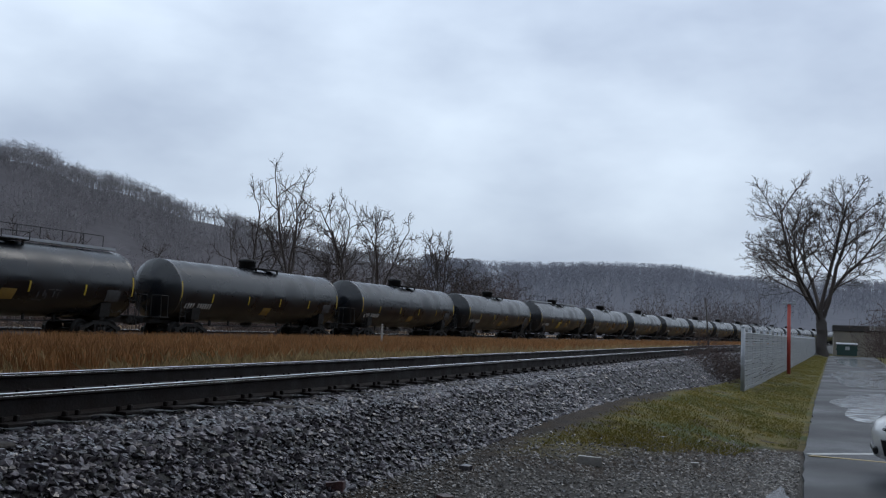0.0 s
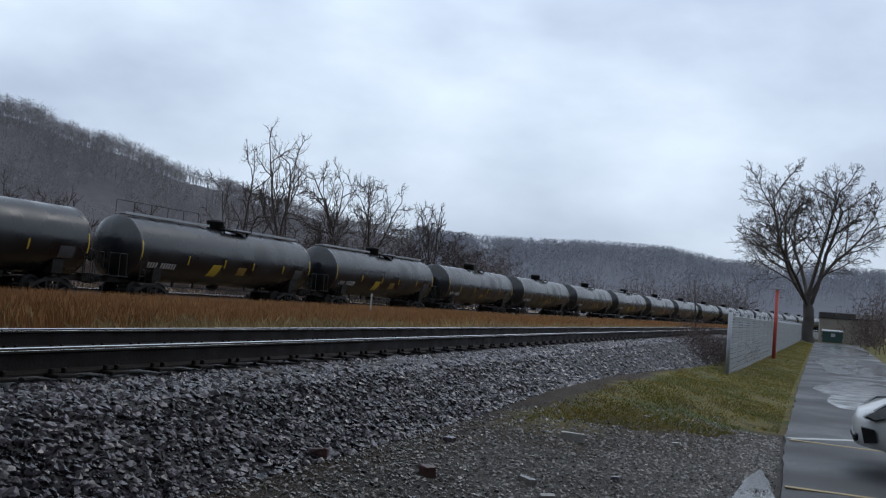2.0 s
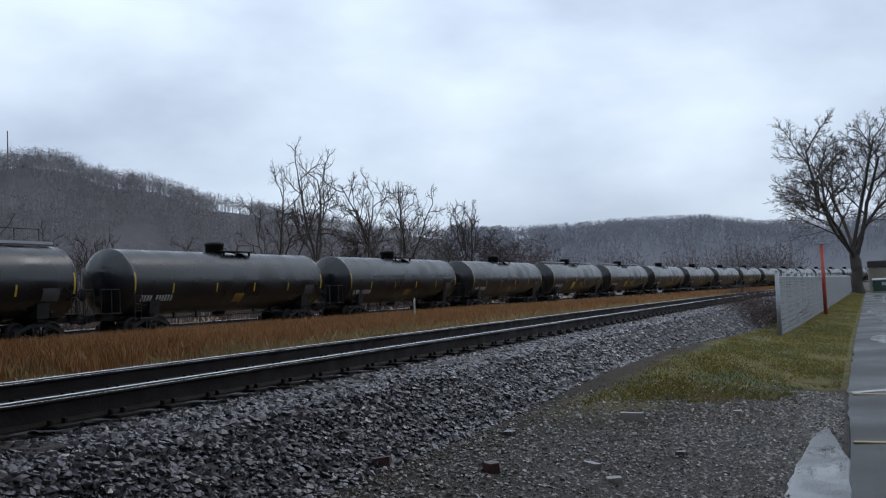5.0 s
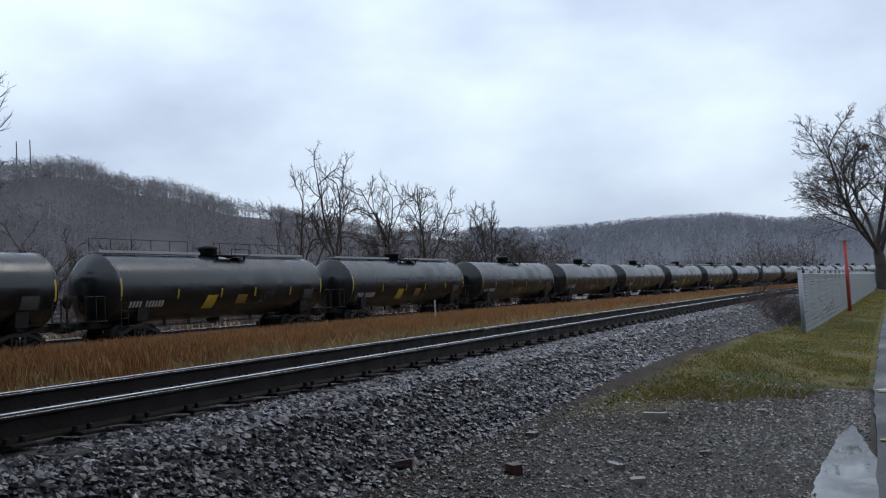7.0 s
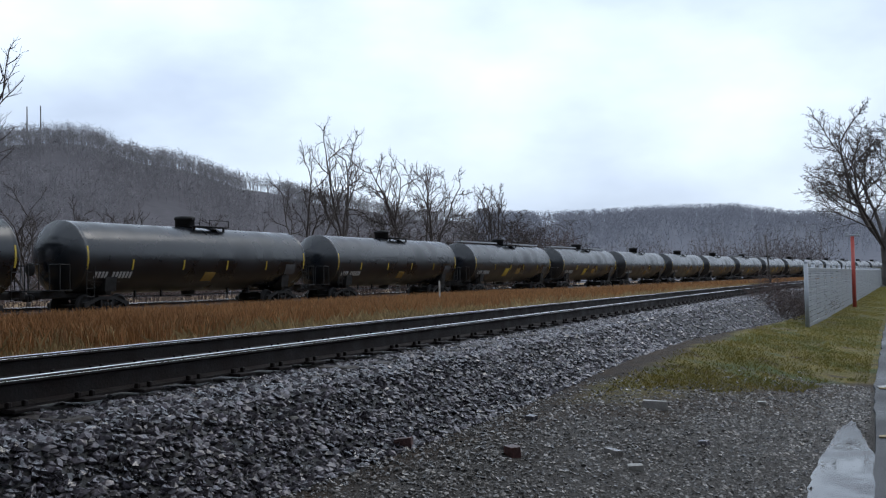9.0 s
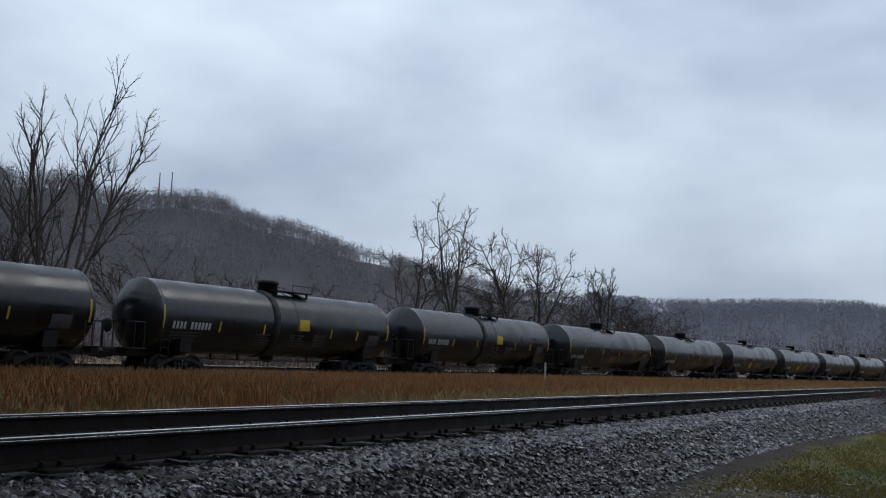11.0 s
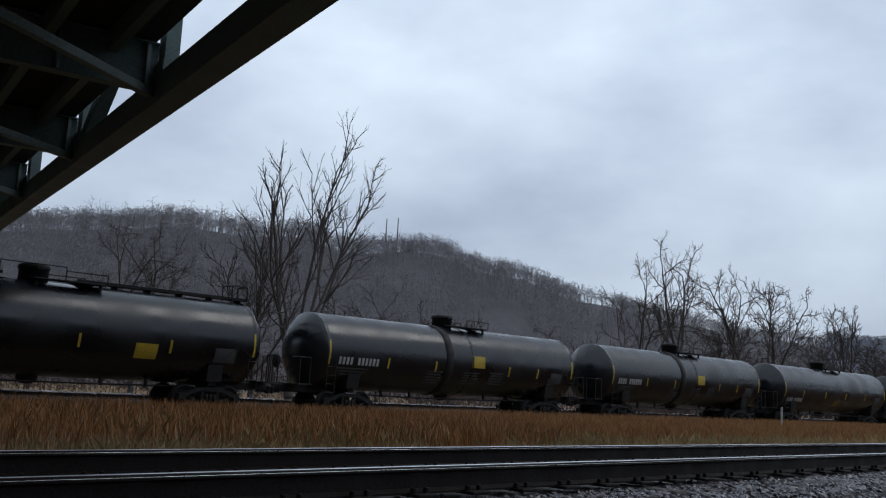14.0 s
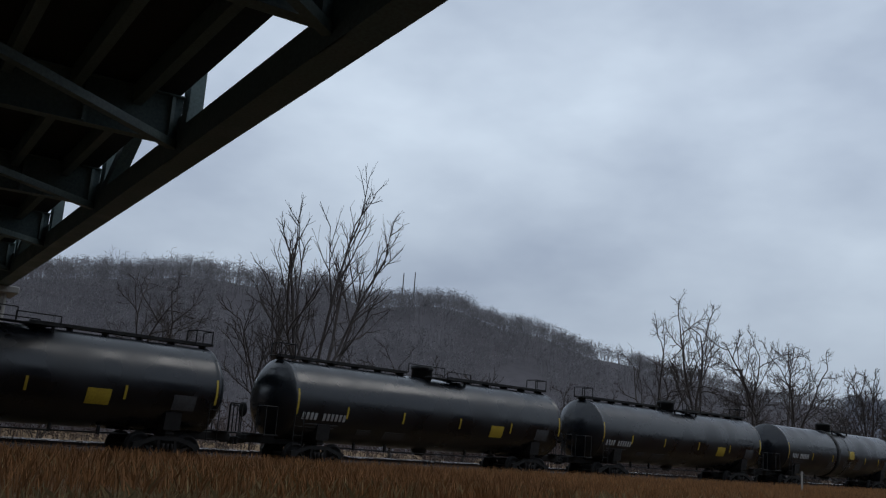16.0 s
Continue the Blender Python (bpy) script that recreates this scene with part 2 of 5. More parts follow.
# ================= mesh helpers =================
class Shape:
    """Collects vertices and faces of one mesh."""

    def __init__(self):
        self.v, self.f, self.smooth = [], [], []

    def add(self, verts, faces, smooth=False):
        o = len(self.v)
        self.v += [tuple(p) for p in verts]
        self.f += [tuple(i + o for i in f) for f in faces]
        self.smooth += [smooth] * len(faces)
        return self

    def box(self, c, s, rot=None, chamfer=0.0):
        """Box at c of size s, with chamfered upright and level edges when asked."""
        hx, hy, hz = s[0] / 2, s[1] / 2, s[2] / 2
        if chamfer:
            k = min(chamfer, hx * 0.9, hy * 0.9, hz * 0.9)
            pts = []
            for sx in (-1, 1):
                for sy in (-1, 1):
                    for sz in (-1, 1):
                        pts += [(sx * (hx - k), sy * (hy - k), sz * hz), (sx * (hx - k), sy * hy, sz * (hz - k)), (sx * hx, sy * (hy - k), sz * (hz - k))]
            bm = bmesh.new()
            for p in pts:
                bm.verts.new(p)
            bmesh.ops.convex_hull(bm, input=bm.verts)
            bm.verts.index_update()
            verts, faces = [v.co.copy() for v in bm.verts], [[v.index for v in f.verts] for f in bm.faces]
            bm.free()
        else:
            verts = [Vector((a * hx, b * hy, d * hz)) for a in (-1, 1) for b in (-1, 1) for d in (-1, 1)]
            faces = [(0, 1, 3, 2), (4, 6, 7, 5), (0, 4, 5, 1), (2, 3, 7, 6), (0, 2, 6, 4), (1, 5, 7, 3)]
        if rot:
            verts = [rot @ p for p in verts]
        return self.add([p + Vector(c) for p in verts], faces)

    def tube(self, a, b, ra, rb=None, sides=8, caps=True):
        rb = ra if rb is None else rb
        a, b = Vector(a), Vector(b)
        z = (b - a).normalized()
        x = z.orthogonal().normalized()
        y = z.cross(x)
        ring = [(math.cos(i * math.tau / sides), math.sin(i * math.tau / sides)) for i in range(sides)]
        verts = [a + (x * c + y * s) * ra for c, s in ring] + [b + (x * c + y * s) * rb for c, s in ring]
        faces = [(i, (i + 1) % sides, sides + (i + 1) % sides, sides + i) for i in range(sides)]
        if caps:
            faces += [tuple(reversed(range(sides))), tuple(range(sides, 2 * sides))]
        return self.add(verts, faces, sides > 6)

    def rod(self, pts, r, sides=5):
        for a, b in zip(pts[:-1], pts[1:]):
            self.tube(a, b, r, r, sides)
        return self

    def lathe(self, prof, axis="y", sides=24, centre=(0, 0, 0)):
        """Profile of (along, radius) turned about an axis."""
        verts, faces = [], []
        for along, r in prof:
            for i in range(sides):
                c, s = math.cos(i * math.tau / sides) * r, math.sin(i * math.tau / sides) * r
                p = {"y": (c, along, s), "z": (c, s, along), "x": (along, c, s)}[axis]
                verts.append(Vector(p) + Vector(centre))
        for j in range(len(prof) - 1):
            for i in range(sides):
                k = (i + 1) % sides
                faces.append((j * sides + i, j * sides + k, (j + 1) * sides + k, (j + 1) * sides + i))
        faces += [tuple(range(sides)), tuple(reversed(range((len(prof) - 1) * sides, len(prof) * sides)))]
        return self.add(verts, faces, True)

    def prism(self, outline, axis, a, b):
        """Outline of (u, v) pushed from a to b along an axis."""
        def at(u, v, w):
            return {"x": (w, u, v), "y": (u, w, v), "z": (u, v, w)}[axis]
        k = len(outline)
        verts = [at(u, v, a) for u, v in outline] + [at(u, v, b) for u, v in outline]
        faces = [(i, (i + 1) % k, k + (i + 1) % k, k + i) for i in range(k)] + [tuple(reversed(range(k))), tuple(range(k, 2 * k))]
        return self.add(verts, faces)

    def mesh(self, name, mat):
        me = bpy.data.meshes.new(name)
        me.from_pydata(self.v, [], self.f)
        me.polygons.foreach_set("use_smooth", self.smooth)
        me.materials.append(mat)
        me.update()
        bm = bmesh.new()
        bm.from_mesh(me)
        bmesh.ops.recalc_face_normals(bm, faces=bm.faces)
        bm.to_mesh(me)
        bm.free()
        return me


def part(name, shape, mat, parent=None, label="", m=None):
    ob = new(name, shape.mesh(name, mat) if isinstance(shape, Shape) else shape)
    if parent is not None:
        ob.parent = parent
    if m is not None:
        ob.matrix_basis = m
    if label:
        ob["label"] = label
    return ob


def thing(name, label, category, m=None, group="", kind=""):
    ob = new(name)
    ob.empty_display_size = 0.2
    if m is not None:
        ob.matrix_basis = m
    return tagged(ob, label, category, group, kind)


def raw_mesh(name, verts, faces, mat):
    """Mesh out of number arrays; faces all of one size."""
    me = bpy.data.meshes.new(name)
    verts, faces = np.asarray(verts, dtype=np.float32), np.asarray(faces, dtype=np.int32)
    k = faces.shape[1]
    me.vertices.add(len(verts))
    me.vertices.foreach_set("co", verts.ravel())
    me.loops.add(faces.size)
    me.loops.foreach_set("vertex_index", faces.ravel())
    me.polygons.add(len(faces))
    me.polygons.foreach_set("loop_start", np.arange(0, faces.size, k, dtype=np.int32))
    me.materials.append(mat)
    me.polygons.foreach_set("use_smooth", [False] * len(faces))
    me.update(calc_edges=True)
    me.validate()
    return me


# ================= plan =================
def bend(y):
    """How far the line has swung to the right by y metres down the track."""
    return 0.000325 * max(0.0, y - 10) ** 2


def slew(y):
    return -math.degrees(math.atan(0.00065 * max(0.0, y - 10)))


def swing(y):
    """The same for the line that the train rolls on."""
    return 0.01624 * y + 0.00029 * max(0.0, y - 10) ** 2


def swing_turn(y):
    return -math.degrees(math.atan(0.01624 + 0.00058 * max(0.0, y - 10)))


NEAR_RAIL, FAR_RAIL, RAIL_TOP = -4.78, -6.285, 1.139
TRAIN_X, TRAIN_RAIL = -31.17, 0.46
EDGE = [(-40, -0.1), (0, -0.12), (10, -0.15), (15, -0.2), (28, -0.1), (61, 0.35), (110, 1.0), (400, 8.0)]


def lot_edge(y):
    for (a, u), (b, v) in zip(EDGE[:-1], EDGE[1:]):
        if y <= b:
            return u + (v - u) * max(0.0, (y - a)) / (b - a)
    return EDGE[-1][1]


def smooth(a, b, v):
    t = min(1.0, max(0.0, (v - a) / (b - a)))
    return t * t * (3 - 2 * t)


def ground_z(x, y):
    c = bend(min(y, 260.0))
    u = x - c
    rise = 0.42 + 0.06 * smooth(8, 14, y) - 0.28 * smooth(15, 34, y)
    if u > -3.3:
        e = lot_edge(y) - 0.05 - c
        return 0.0 if u > e else rise * smooth(e, -3.3, u) if e > -3.3 else rise
    if u > -8.6:
        return rise + (0.80 - rise) * smooth(-3.3, -4.3, u)
    z = 0.80 - 0.42 * smooth(-8.6, -14.0, u)
    return z - 0.5 * smooth(-36, -60, u)


# ================= ground =================
def build_ground():
    xs = sorted(set([-3000, -1200, -600, -300, -150, -90] + [round(v, 2) for v in np.arange(-70, -10, 2.0)] + [round(v, 2) for v in np.arange(-10, 1.0, 0.25)]
                    + [1.5, 2, 4, 8, 16, 30, 60, 120, 300, 800, 3000]))
    ys = sorted(set([-3000, -800, -250, -100, -50] + [round(v, 2) for v in np.arange(-30, 60, 1.0)] + [round(v, 2) for v in np.arange(60, 260, 5.0)] + [300, 400, 600, 1000, 1800, 3000]))
    verts = [(x, y, ground_z(x, y) + (0.008 * noise.noise((x * 0.9, y * 0.9, 0)) if -3.4 < x < -0.6 else 0.0)) for y in ys for x in xs]
    w = len(xs)
    faces = [(j * w + i, j * w + i + 1, (j + 1) * w + i + 1, (j + 1) * w + i) for j in range(len(ys) - 1) for i in range(w - 1)]
    me = raw_mesh("ground", verts, faces, M_GROUND)
    me.polygons.foreach_set("use_smooth", [True] * len(faces))
    tagged(new("ground", me), "wet gravel, dirt and winter turf beside the railway", "ground", kind="structure")


def build_lot():
    """Asphalt lot with a broken edge; its far side turns into a turf border."""
    sh = Shape()
    ys = [round(v, 2) for v in np.arange(-25, 112, 0.5)]
    rows = []
    for y in ys:
        e = lot_edge(y) + 0.05 * noise.noise((y * 1.7, 3, 0)) + 0.03 * noise.noise((y * 5.0, 8, 0))
        r = 4.0 + 0.03 * max(0, y - 57) + 4.5 * smooth(50, 30, y)
        rows.append([(e, y, -0.05), (e + 0.02, y, 0.035), (e + 0.5, y, 0.05), (r, y, 0.05), (r + 0.05, y, -0.05)])
    for a, b in zip(rows[:-1], rows[1:]):
        for i in range(4):
            sh.add([a[i], a[i + 1], b[i + 1], b[i]], [(0, 1, 2, 3)])
    lot = tagged(new("pavement", sh.mesh("pavement", M_ASPHALT)), "wet dark asphalt parking lot with a broken edge", "parking lot", kind="structure")
    for name, a, b, w, mat, lab in (("parking_line", (-0.10, 10.25), (4.6, 10.15), 0.10, M_LINEY, "worn yellow parking line"), ("parking_line", (-0.12, 14.45), (4.6, 13.9), 0.10, M_LINEY, "worn yellow parking line"),
                                    ("parking_line", (-0.12, 14.60), (2.2, 16.4), 0.16, M_LINEW, "worn white painted line")):
        d = Vector((b[0] - a[0], b[1] - a[1], 0)).normalized()
        s = Vector((-d.y, d.x, 0)) * w / 2
        A, B = Vector((*a, 0.054)), Vector((*b, 0.054))
        t = Shape().add([A - s, A + s, B + s, B - s, A - s - Vector((0, 0, 0.012)), A + s - Vector((0, 0, 0.012)), B + s - Vector((0, 0, 0.012)), B - s - Vector((0, 0, 0.012))], [(0, 1, 2, 3), (4, 7, 6, 5), (0, 4, 5, 1), (1, 5, 6, 2), (2, 6, 7, 3), (3, 7, 4, 0)])
        part(name, t, mat, lot, lab)
    # standing water on the asphalt and at its broken edge
    for cx, cy, rx, ry, seed in ((1.75, 26, 1.35, 7.0, 1), (2.1, 47, 1.6, 11.0, 2), (2.9, 80, 1.6, 17.0, 3)):
        pts = [(cx + rx * math.cos(a) * (1 + 0.35 * noise.noise((math.cos(a) * 2, math.sin(a) * 2, seed)) + 0.3 * noise.noise((math.cos(a) * 7, math.sin(a) * 7, seed))), cy + ry * math.sin(a) * (1 + 0.3 * noise.noise((math.sin(a) * 2, math.cos(a) * 2, seed + 5)))) for a in np.linspace(0, math.tau, 40, endpoint=False)]
        tagged(new("puddle", Shape().prism(pts, "z", 0.046, 0.0545).mesh("puddle", M_WATER)), "thin sheet of rain water on asphalt", "puddle", kind="structure")
    pts = []
    for a in np.linspace(0, math.tau, 72, endpoint=False):
        k = 1 + 0.16 * noise.noise((math.cos(a) * 2.2, math.sin(a) * 2.2, 7)) + 0.14 * noise.noise((math.cos(a) * 8, math.sin(a) * 8, 9))
        up = math.sin(a)
        pts.append((-0.34 + (0.23 - 0.13 * up) * k * math.cos(a) - 0.05 * up, 8.85 + 2.5 * k * up))
    tagged(new("puddle", Shape().prism(pts, "z", -0.05, 0.028).mesh("puddle", M_WATER)), "rain puddle in gravel at the asphalt edge", "puddle", kind="structure")


# ================= near track =================
def rail_shape(x0, top, y0, y1, step=2.0, off=bend):
    prof = [(-0.07, -0.18), (0.07, -0.18), (0.07, -0.165), (0.012, -0.145), (0.010, -0.045), (0.036, -0.032), (0.036, -0.006), (0.030, -0.0005), (-0.030, -0.0005), (-0.036, -0.006), (-0.036, -0.032), (-0.010, -0.045), (-0.012, -0.145), (-0.07, -0.165)]
    sh, k = Shape(), len(prof)
    ys = list(np.arange(y0, y1 + 0.1, step))
    verts = [(x0 + off(y) + u, y, top + v) for y in ys for u, v in prof]
    faces = [(j * k + i, j * k + (i + 1) % k, (j + 1) * k + (i + 1) % k, (j + 1) * k + i) for j in range(len(ys) - 1) for i in range(k)]
    faces += [tuple(reversed(range(k))), tuple(range((len(ys) - 1) * k, len(ys) * k))]
    return sh.add(verts, faces)


def running_band(x0, top, y0, y1, step=2.0, off=bend):
    sh = Shape()
    ys = list(np.arange(y0, y1 + 0.1, step))
    prof = [(-0.036, -0.016), (-0.030, -0.006), (-0.018, 0.0005), (0.0, 0.002), (0.018, 0.0005), (0.030, -0.006), (0.036, -0.016)]
    w = len(prof)
    verts = [(x0 + off(y) + u * 1.02, y, top + v) for y in ys for u, v in prof]
    faces = [(j * w + i, j * w + i + 1, j * w + w + 1 + i, j * w + w + i) for j in range(len(ys) - 1) for i in range(w - 1)]
    return sh.add(verts, faces, True)


def build_track():
    tr = thing("railway_track", "empty railway track with rusty rails on grey ballast", "railway track", kind="structure")
    for x in (NEAR_RAIL, FAR_RAIL):
        r = part("rail", rail_shape(x, RAIL_TOP, -30, 260), M_RAIL, tr, "rust-brown steel rail")
        part("rail_head", running_band(x, RAIL_TOP, -30, 260), M_RAILTOP, r, "shiny worn running surface")
    mid = (NEAR_RAIL + FAR_RAIL) / 2
    sh = Shape()
    ys = list(np.arange(-30, 300, 1.5))
    prof = [(-4.6, 0.30), (-2.3, 0.66), (-1.75, 0.885), (-1.2, 0.90), (1.2, 0.90), (1.62, 0.87), (2.2, 0.44), (2.75, 0.05)]
    verts = [(mid + bend(y) + u, y, v) for y in ys for u, v in prof]
    w = len(prof)
    faces = [(j * w + i, j * w + i + 1, (j + 1) * w + i + 1, (j + 1) * w + i) for j in range(len(ys) - 1) for i in range(w - 1)]
    part("ballast_bed", sh.add(verts, faces), M_BALLAST, tr, "wet crushed-stone bed, shade of the stone gaps put into its colour")
    return tr


def build_ties(tr):
    mid = (NEAR_RAIL + FAR_RAIL) / 2
    tie = Shape().box((0, 0, 0), (2.6, 0.23, 0.16), chamfer=0.015).mesh("tie", M_TIE)
    plate = Shape().box((0, 0, 0.006), (0.36, 0.19, 0.024), chamfer=0.005)
    for sx in (-1, 1):
        for sy in (-1, 1):
            plate.box((sx * 0.085, sy * 0.06, 0.03), (0.035, 0.03, 0.05), chamfer=0.006)
    plate = plate.mesh("tie_plate", M_RAIL)
    y = -14.0
    rest = Shape()
    while y < 140:
        r = random.uniform
        if y < 52:
            t = part("tie", tie, None, tr, m=pose(mid + bend(y) + r(-0.06, 0.06), y, 0.838, 0, r(-0.5, 0.5), slew(y) + r(-1, 1)))
            for rail in (NEAR_RAIL, FAR_RAIL):
                part("tie_plate", plate, None, tr, m=pose(rail + bend(y), y, 0.952, 0, 0, slew(y)))
        else:
            rest.box((mid + bend(y), y, 0.868), (2.6, 0.23, 0.16))
        y += 0.53
    ob = part("tie_row", rest, M_TIE, tr, "weathered ties farther down the line")
    ob["kind"] = "stuff"


def stones(name, n, place, lo, hi, mat, label, seed, flat=0.65):
    """Broken stones: jittered six-point hulls."""
    rng = np.random.default_rng(seed)
    base = np.array([(1, 0, 0), (-1, 0, 0), (0, 1, 0), (0, -1, 0), (0, 0, 1), (0, 0, -1), (0.6, 0.6, 0.55), (-0.6, -0.5, 0.6)], dtype=float)
    tri = np.array([(0, 2, 6), (2, 4, 6), (4, 0, 6), (2, 1, 4), (1, 3, 7), (3, 4, 7), (4, 1, 7), (3, 0, 4), (2, 0, 5), (1, 2, 5), (3, 1, 5), (0, 3, 5)])
    V, Fc = [], []
    for i in range(n):
        x, y, z = place(rng)
        s = lo + (hi - lo) * rng.random() ** 2.2
        p = base * (1 + rng.uniform(-0.24, 0.24, base.shape)) * np.array([s, s * rng.uniform(0.6, 1.0), s * flat * rng.uniform(0.6, 1.1)])
        a, b = rng.uniform(0, math.tau), rng.normal(0, 0.45)
        ca, sa, cb, sb = math.cos(a), math.sin(a), math.cos(b), math.sin(b)
        p = p @ np.array([[1, 0, 0], [0, cb, -sb], [0, sb, cb]]).T @ np.array([[ca, -sa, 0], [sa, ca, 0], [0, 0, 1]]).T
        V.append(p + (x, y, z + s * 0.15))
        Fc.append(tri + 8 * i)
    return tagged(new(name, raw_mesh(name, np.concatenate(V), np.concatenate(Fc), mat)), label, "stones", kind="stuff")


def ballast_z(u):
    """Height of the ballast shoulder, by distance from the middle of the track."""
    prof = [(-4.6, 0.30), (-2.3, 0.66), (-1.75, 0.885), (-1.2, 0.90), (1.2, 0.90), (1.62, 0.87), (2.2, 0.44), (2.75, 0.05)]
    for (a, p), (b, q) in zip(prof[:-1], prof[1:]):
        if u <= b:
            return p + (q - p) * (u - a) / (b - a)
    return 0.05


def build_stones():
    mid = (NEAR_RAIL + FAR_RAIL) / 2

    def shoulder(y0, y1, u0=0.85, u1=2.7):
        def place(rng):
            while True:
                y = y0 + (y1 - y0) * rng.random() ** 1.4
                u = rng.uniform(u0, u1)
                z = ballast_z(u)
                if z > ground_z(mid + bend(y) + u, y) - 0.05:
                    return mid + bend(y) + u, y, max(z, ground_z(mid + bend(y) + u, y))
        return place
    stones("ballast_stones", 34000, shoulder(1.5, 16), 0.014, 0.047, M_STONE, "wet angular grey ballast stones on the shoulder", 1)
    stones("ballast_stones", 12000, shoulder(14, 48), 0.022, 0.056, M_STONE, "wet angular grey ballast stones on the shoulder", 2)
    stones("ballast_stones", 7000, shoulder(0, 45, -2.2, 1.35), 0.02, 0.055, M_STONE, "grey ballast stones between the rails", 3)

    def yard(rng):
        while True:
            y = 3.0 + 12.0 * rng.random()
            x = rng.uniform(-3.6, lot_edge(y) - 0.04)
            k = y - 2.4 * (x + 3.2) + 1.6 * noise.noise((x * 0.9, y * 0.7, 6))
            if rng.random() < 1.15 - max(0.0, k - 6.0) * 0.22:
                return x, y, ground_z(x, y)
    stones("ballast_stones", 3600, shoulder(-9, 1.6), 0.02, 0.06, M_STONE, "wet angular grey ballast stones on the shoulder", 5)

    def yard_back(rng):
        y = rng.uniform(-9, 3.2)
        x = rng.uniform(-3.6, lot_edge(y) - 0.04)
        return x, y, ground_z(x, y)
    stones("gravel", 6000, yard_back, 0.006, 0.026, M_GRAVEL, "loose wet gravel beside the lot", 6)
    stones("gravel", 30000, yard, 0.005, 0.025, M_GRAVEL, "loose wet gravel beside the lot", 4)


# ================= grasses =================
def blades(name, n, place, h0, h1, w, lean, mat, label, seed):
    rng = np.random.default_rng(seed)
    V, Fc = np.zeros((n * 4, 3)), np.zeros((n * 2, 3), dtype=int)
    for i in range(n):
        x, y, z = place(rng)
        h, a, b = rng.uniform(h0, h1), rng.uniform(0, math.pi), rng.uniform(0, math.tau)
        dx, dy, L = math.cos(a) * w, math.sin(a) * w, abs(rng.normal(0, lean)) * h
        lx, ly = math.cos(b) * L, math.sin(b) * L
        V[4 * i:4 * i + 4] = ((x - dx, y - dy, z - 0.03), (x + dx, y + dy, z - 0.03), (x + lx * 0.4 + dx * 0.7, y + ly * 0.4 + dy * 0.7, z + h * 0.6), (x + lx, y + ly, z + h))
        Fc[2 * i:2 * i + 2] = ((4 * i, 4 * i + 1, 4 * i + 2), (4 * i, 4 * i + 2, 4 * i + 3))
    return tagged(new(name, raw_mesh(name, V, Fc, mat)), label, "grass", kind="stuff")


def build_grass():
    def strip(u0, u1, y0, y1, patch=0.0):
        def place(rng):
            while True:
                y = y0 + (y1 - y0) * rng.random() ** 1.7
                u = rng.uniform(u0, u1)
                if rng.random() > 0.25 + 0.75 * smooth(8, 20, y) and u > -26:
                    continue
                if patch and noise.noise((u * 0.35, y * 0.22, 4)) < -patch + 0.5 * rng.random():
                    continue
                x = u + bend(y)
                return x, y, ground_z(x, y)
        return place
    blades("tall_dry_grass", 105000, strip(-28.2, -14.5, -2, 70), 0.28, 0.62, 0.008, 0.22, M_DRY, "tall rust-orange dry grass between the tracks", 11)
    blades("tall_dry_grass", 26000, strip(-27.0, -14.0, 60, 230), 0.28, 0.60, 0.035, 0.25, M_DRY, "tall rust-orange dry grass between the tracks", 12)
    blades("straw_grass", 30000, strip(-16.5, -9.6, -2, 80, 0.2), 0.08, 0.30, 0.009, 0.5, M_STRAW, "pale flattened straw grass beside the ballast", 13)
    blades("straw_grass", 9000, strip(-23, -13, -2, 90, 0.1), 0.30, 0.52, 0.010, 0.4, M_STRAW, "pale straw stalks among dry grass", 15)

    def lawn(rng):
        while True:
            y = 8.0 + 90 * rng.random() ** 2.2
            u = rng.uniform(-3.5, lot_edge(y) - bend(y) - 0.10)
            x = u + bend(y)
            k, k2 = noise.noise((x * 0.7, y * 0.5, 2)), noise.noise((x * 2.1, y * 1.3, 5))
            if u < -2.95 + 0.5 * k + 0.3 * rng.random() and y < 40:
                continue
            if y - 2.4 * (x + 3.2) + 1.6 * k + 0.8 * k2 < 8.9 or rng.random() > 0.72 + 1.2 * k + 0.7 * k2:
                continue
            return x, y, ground_z(x, y)
    blades("winter_lawn", 90000, lawn, 0.010, 0.042, 0.0035, 0.9, M_LAWN, "short yellow-green winter turf", 14)


# ================= tank cars =================
CAR_LEN, TANK_R, TANK_Z = 18.37, 1.53, 2.48


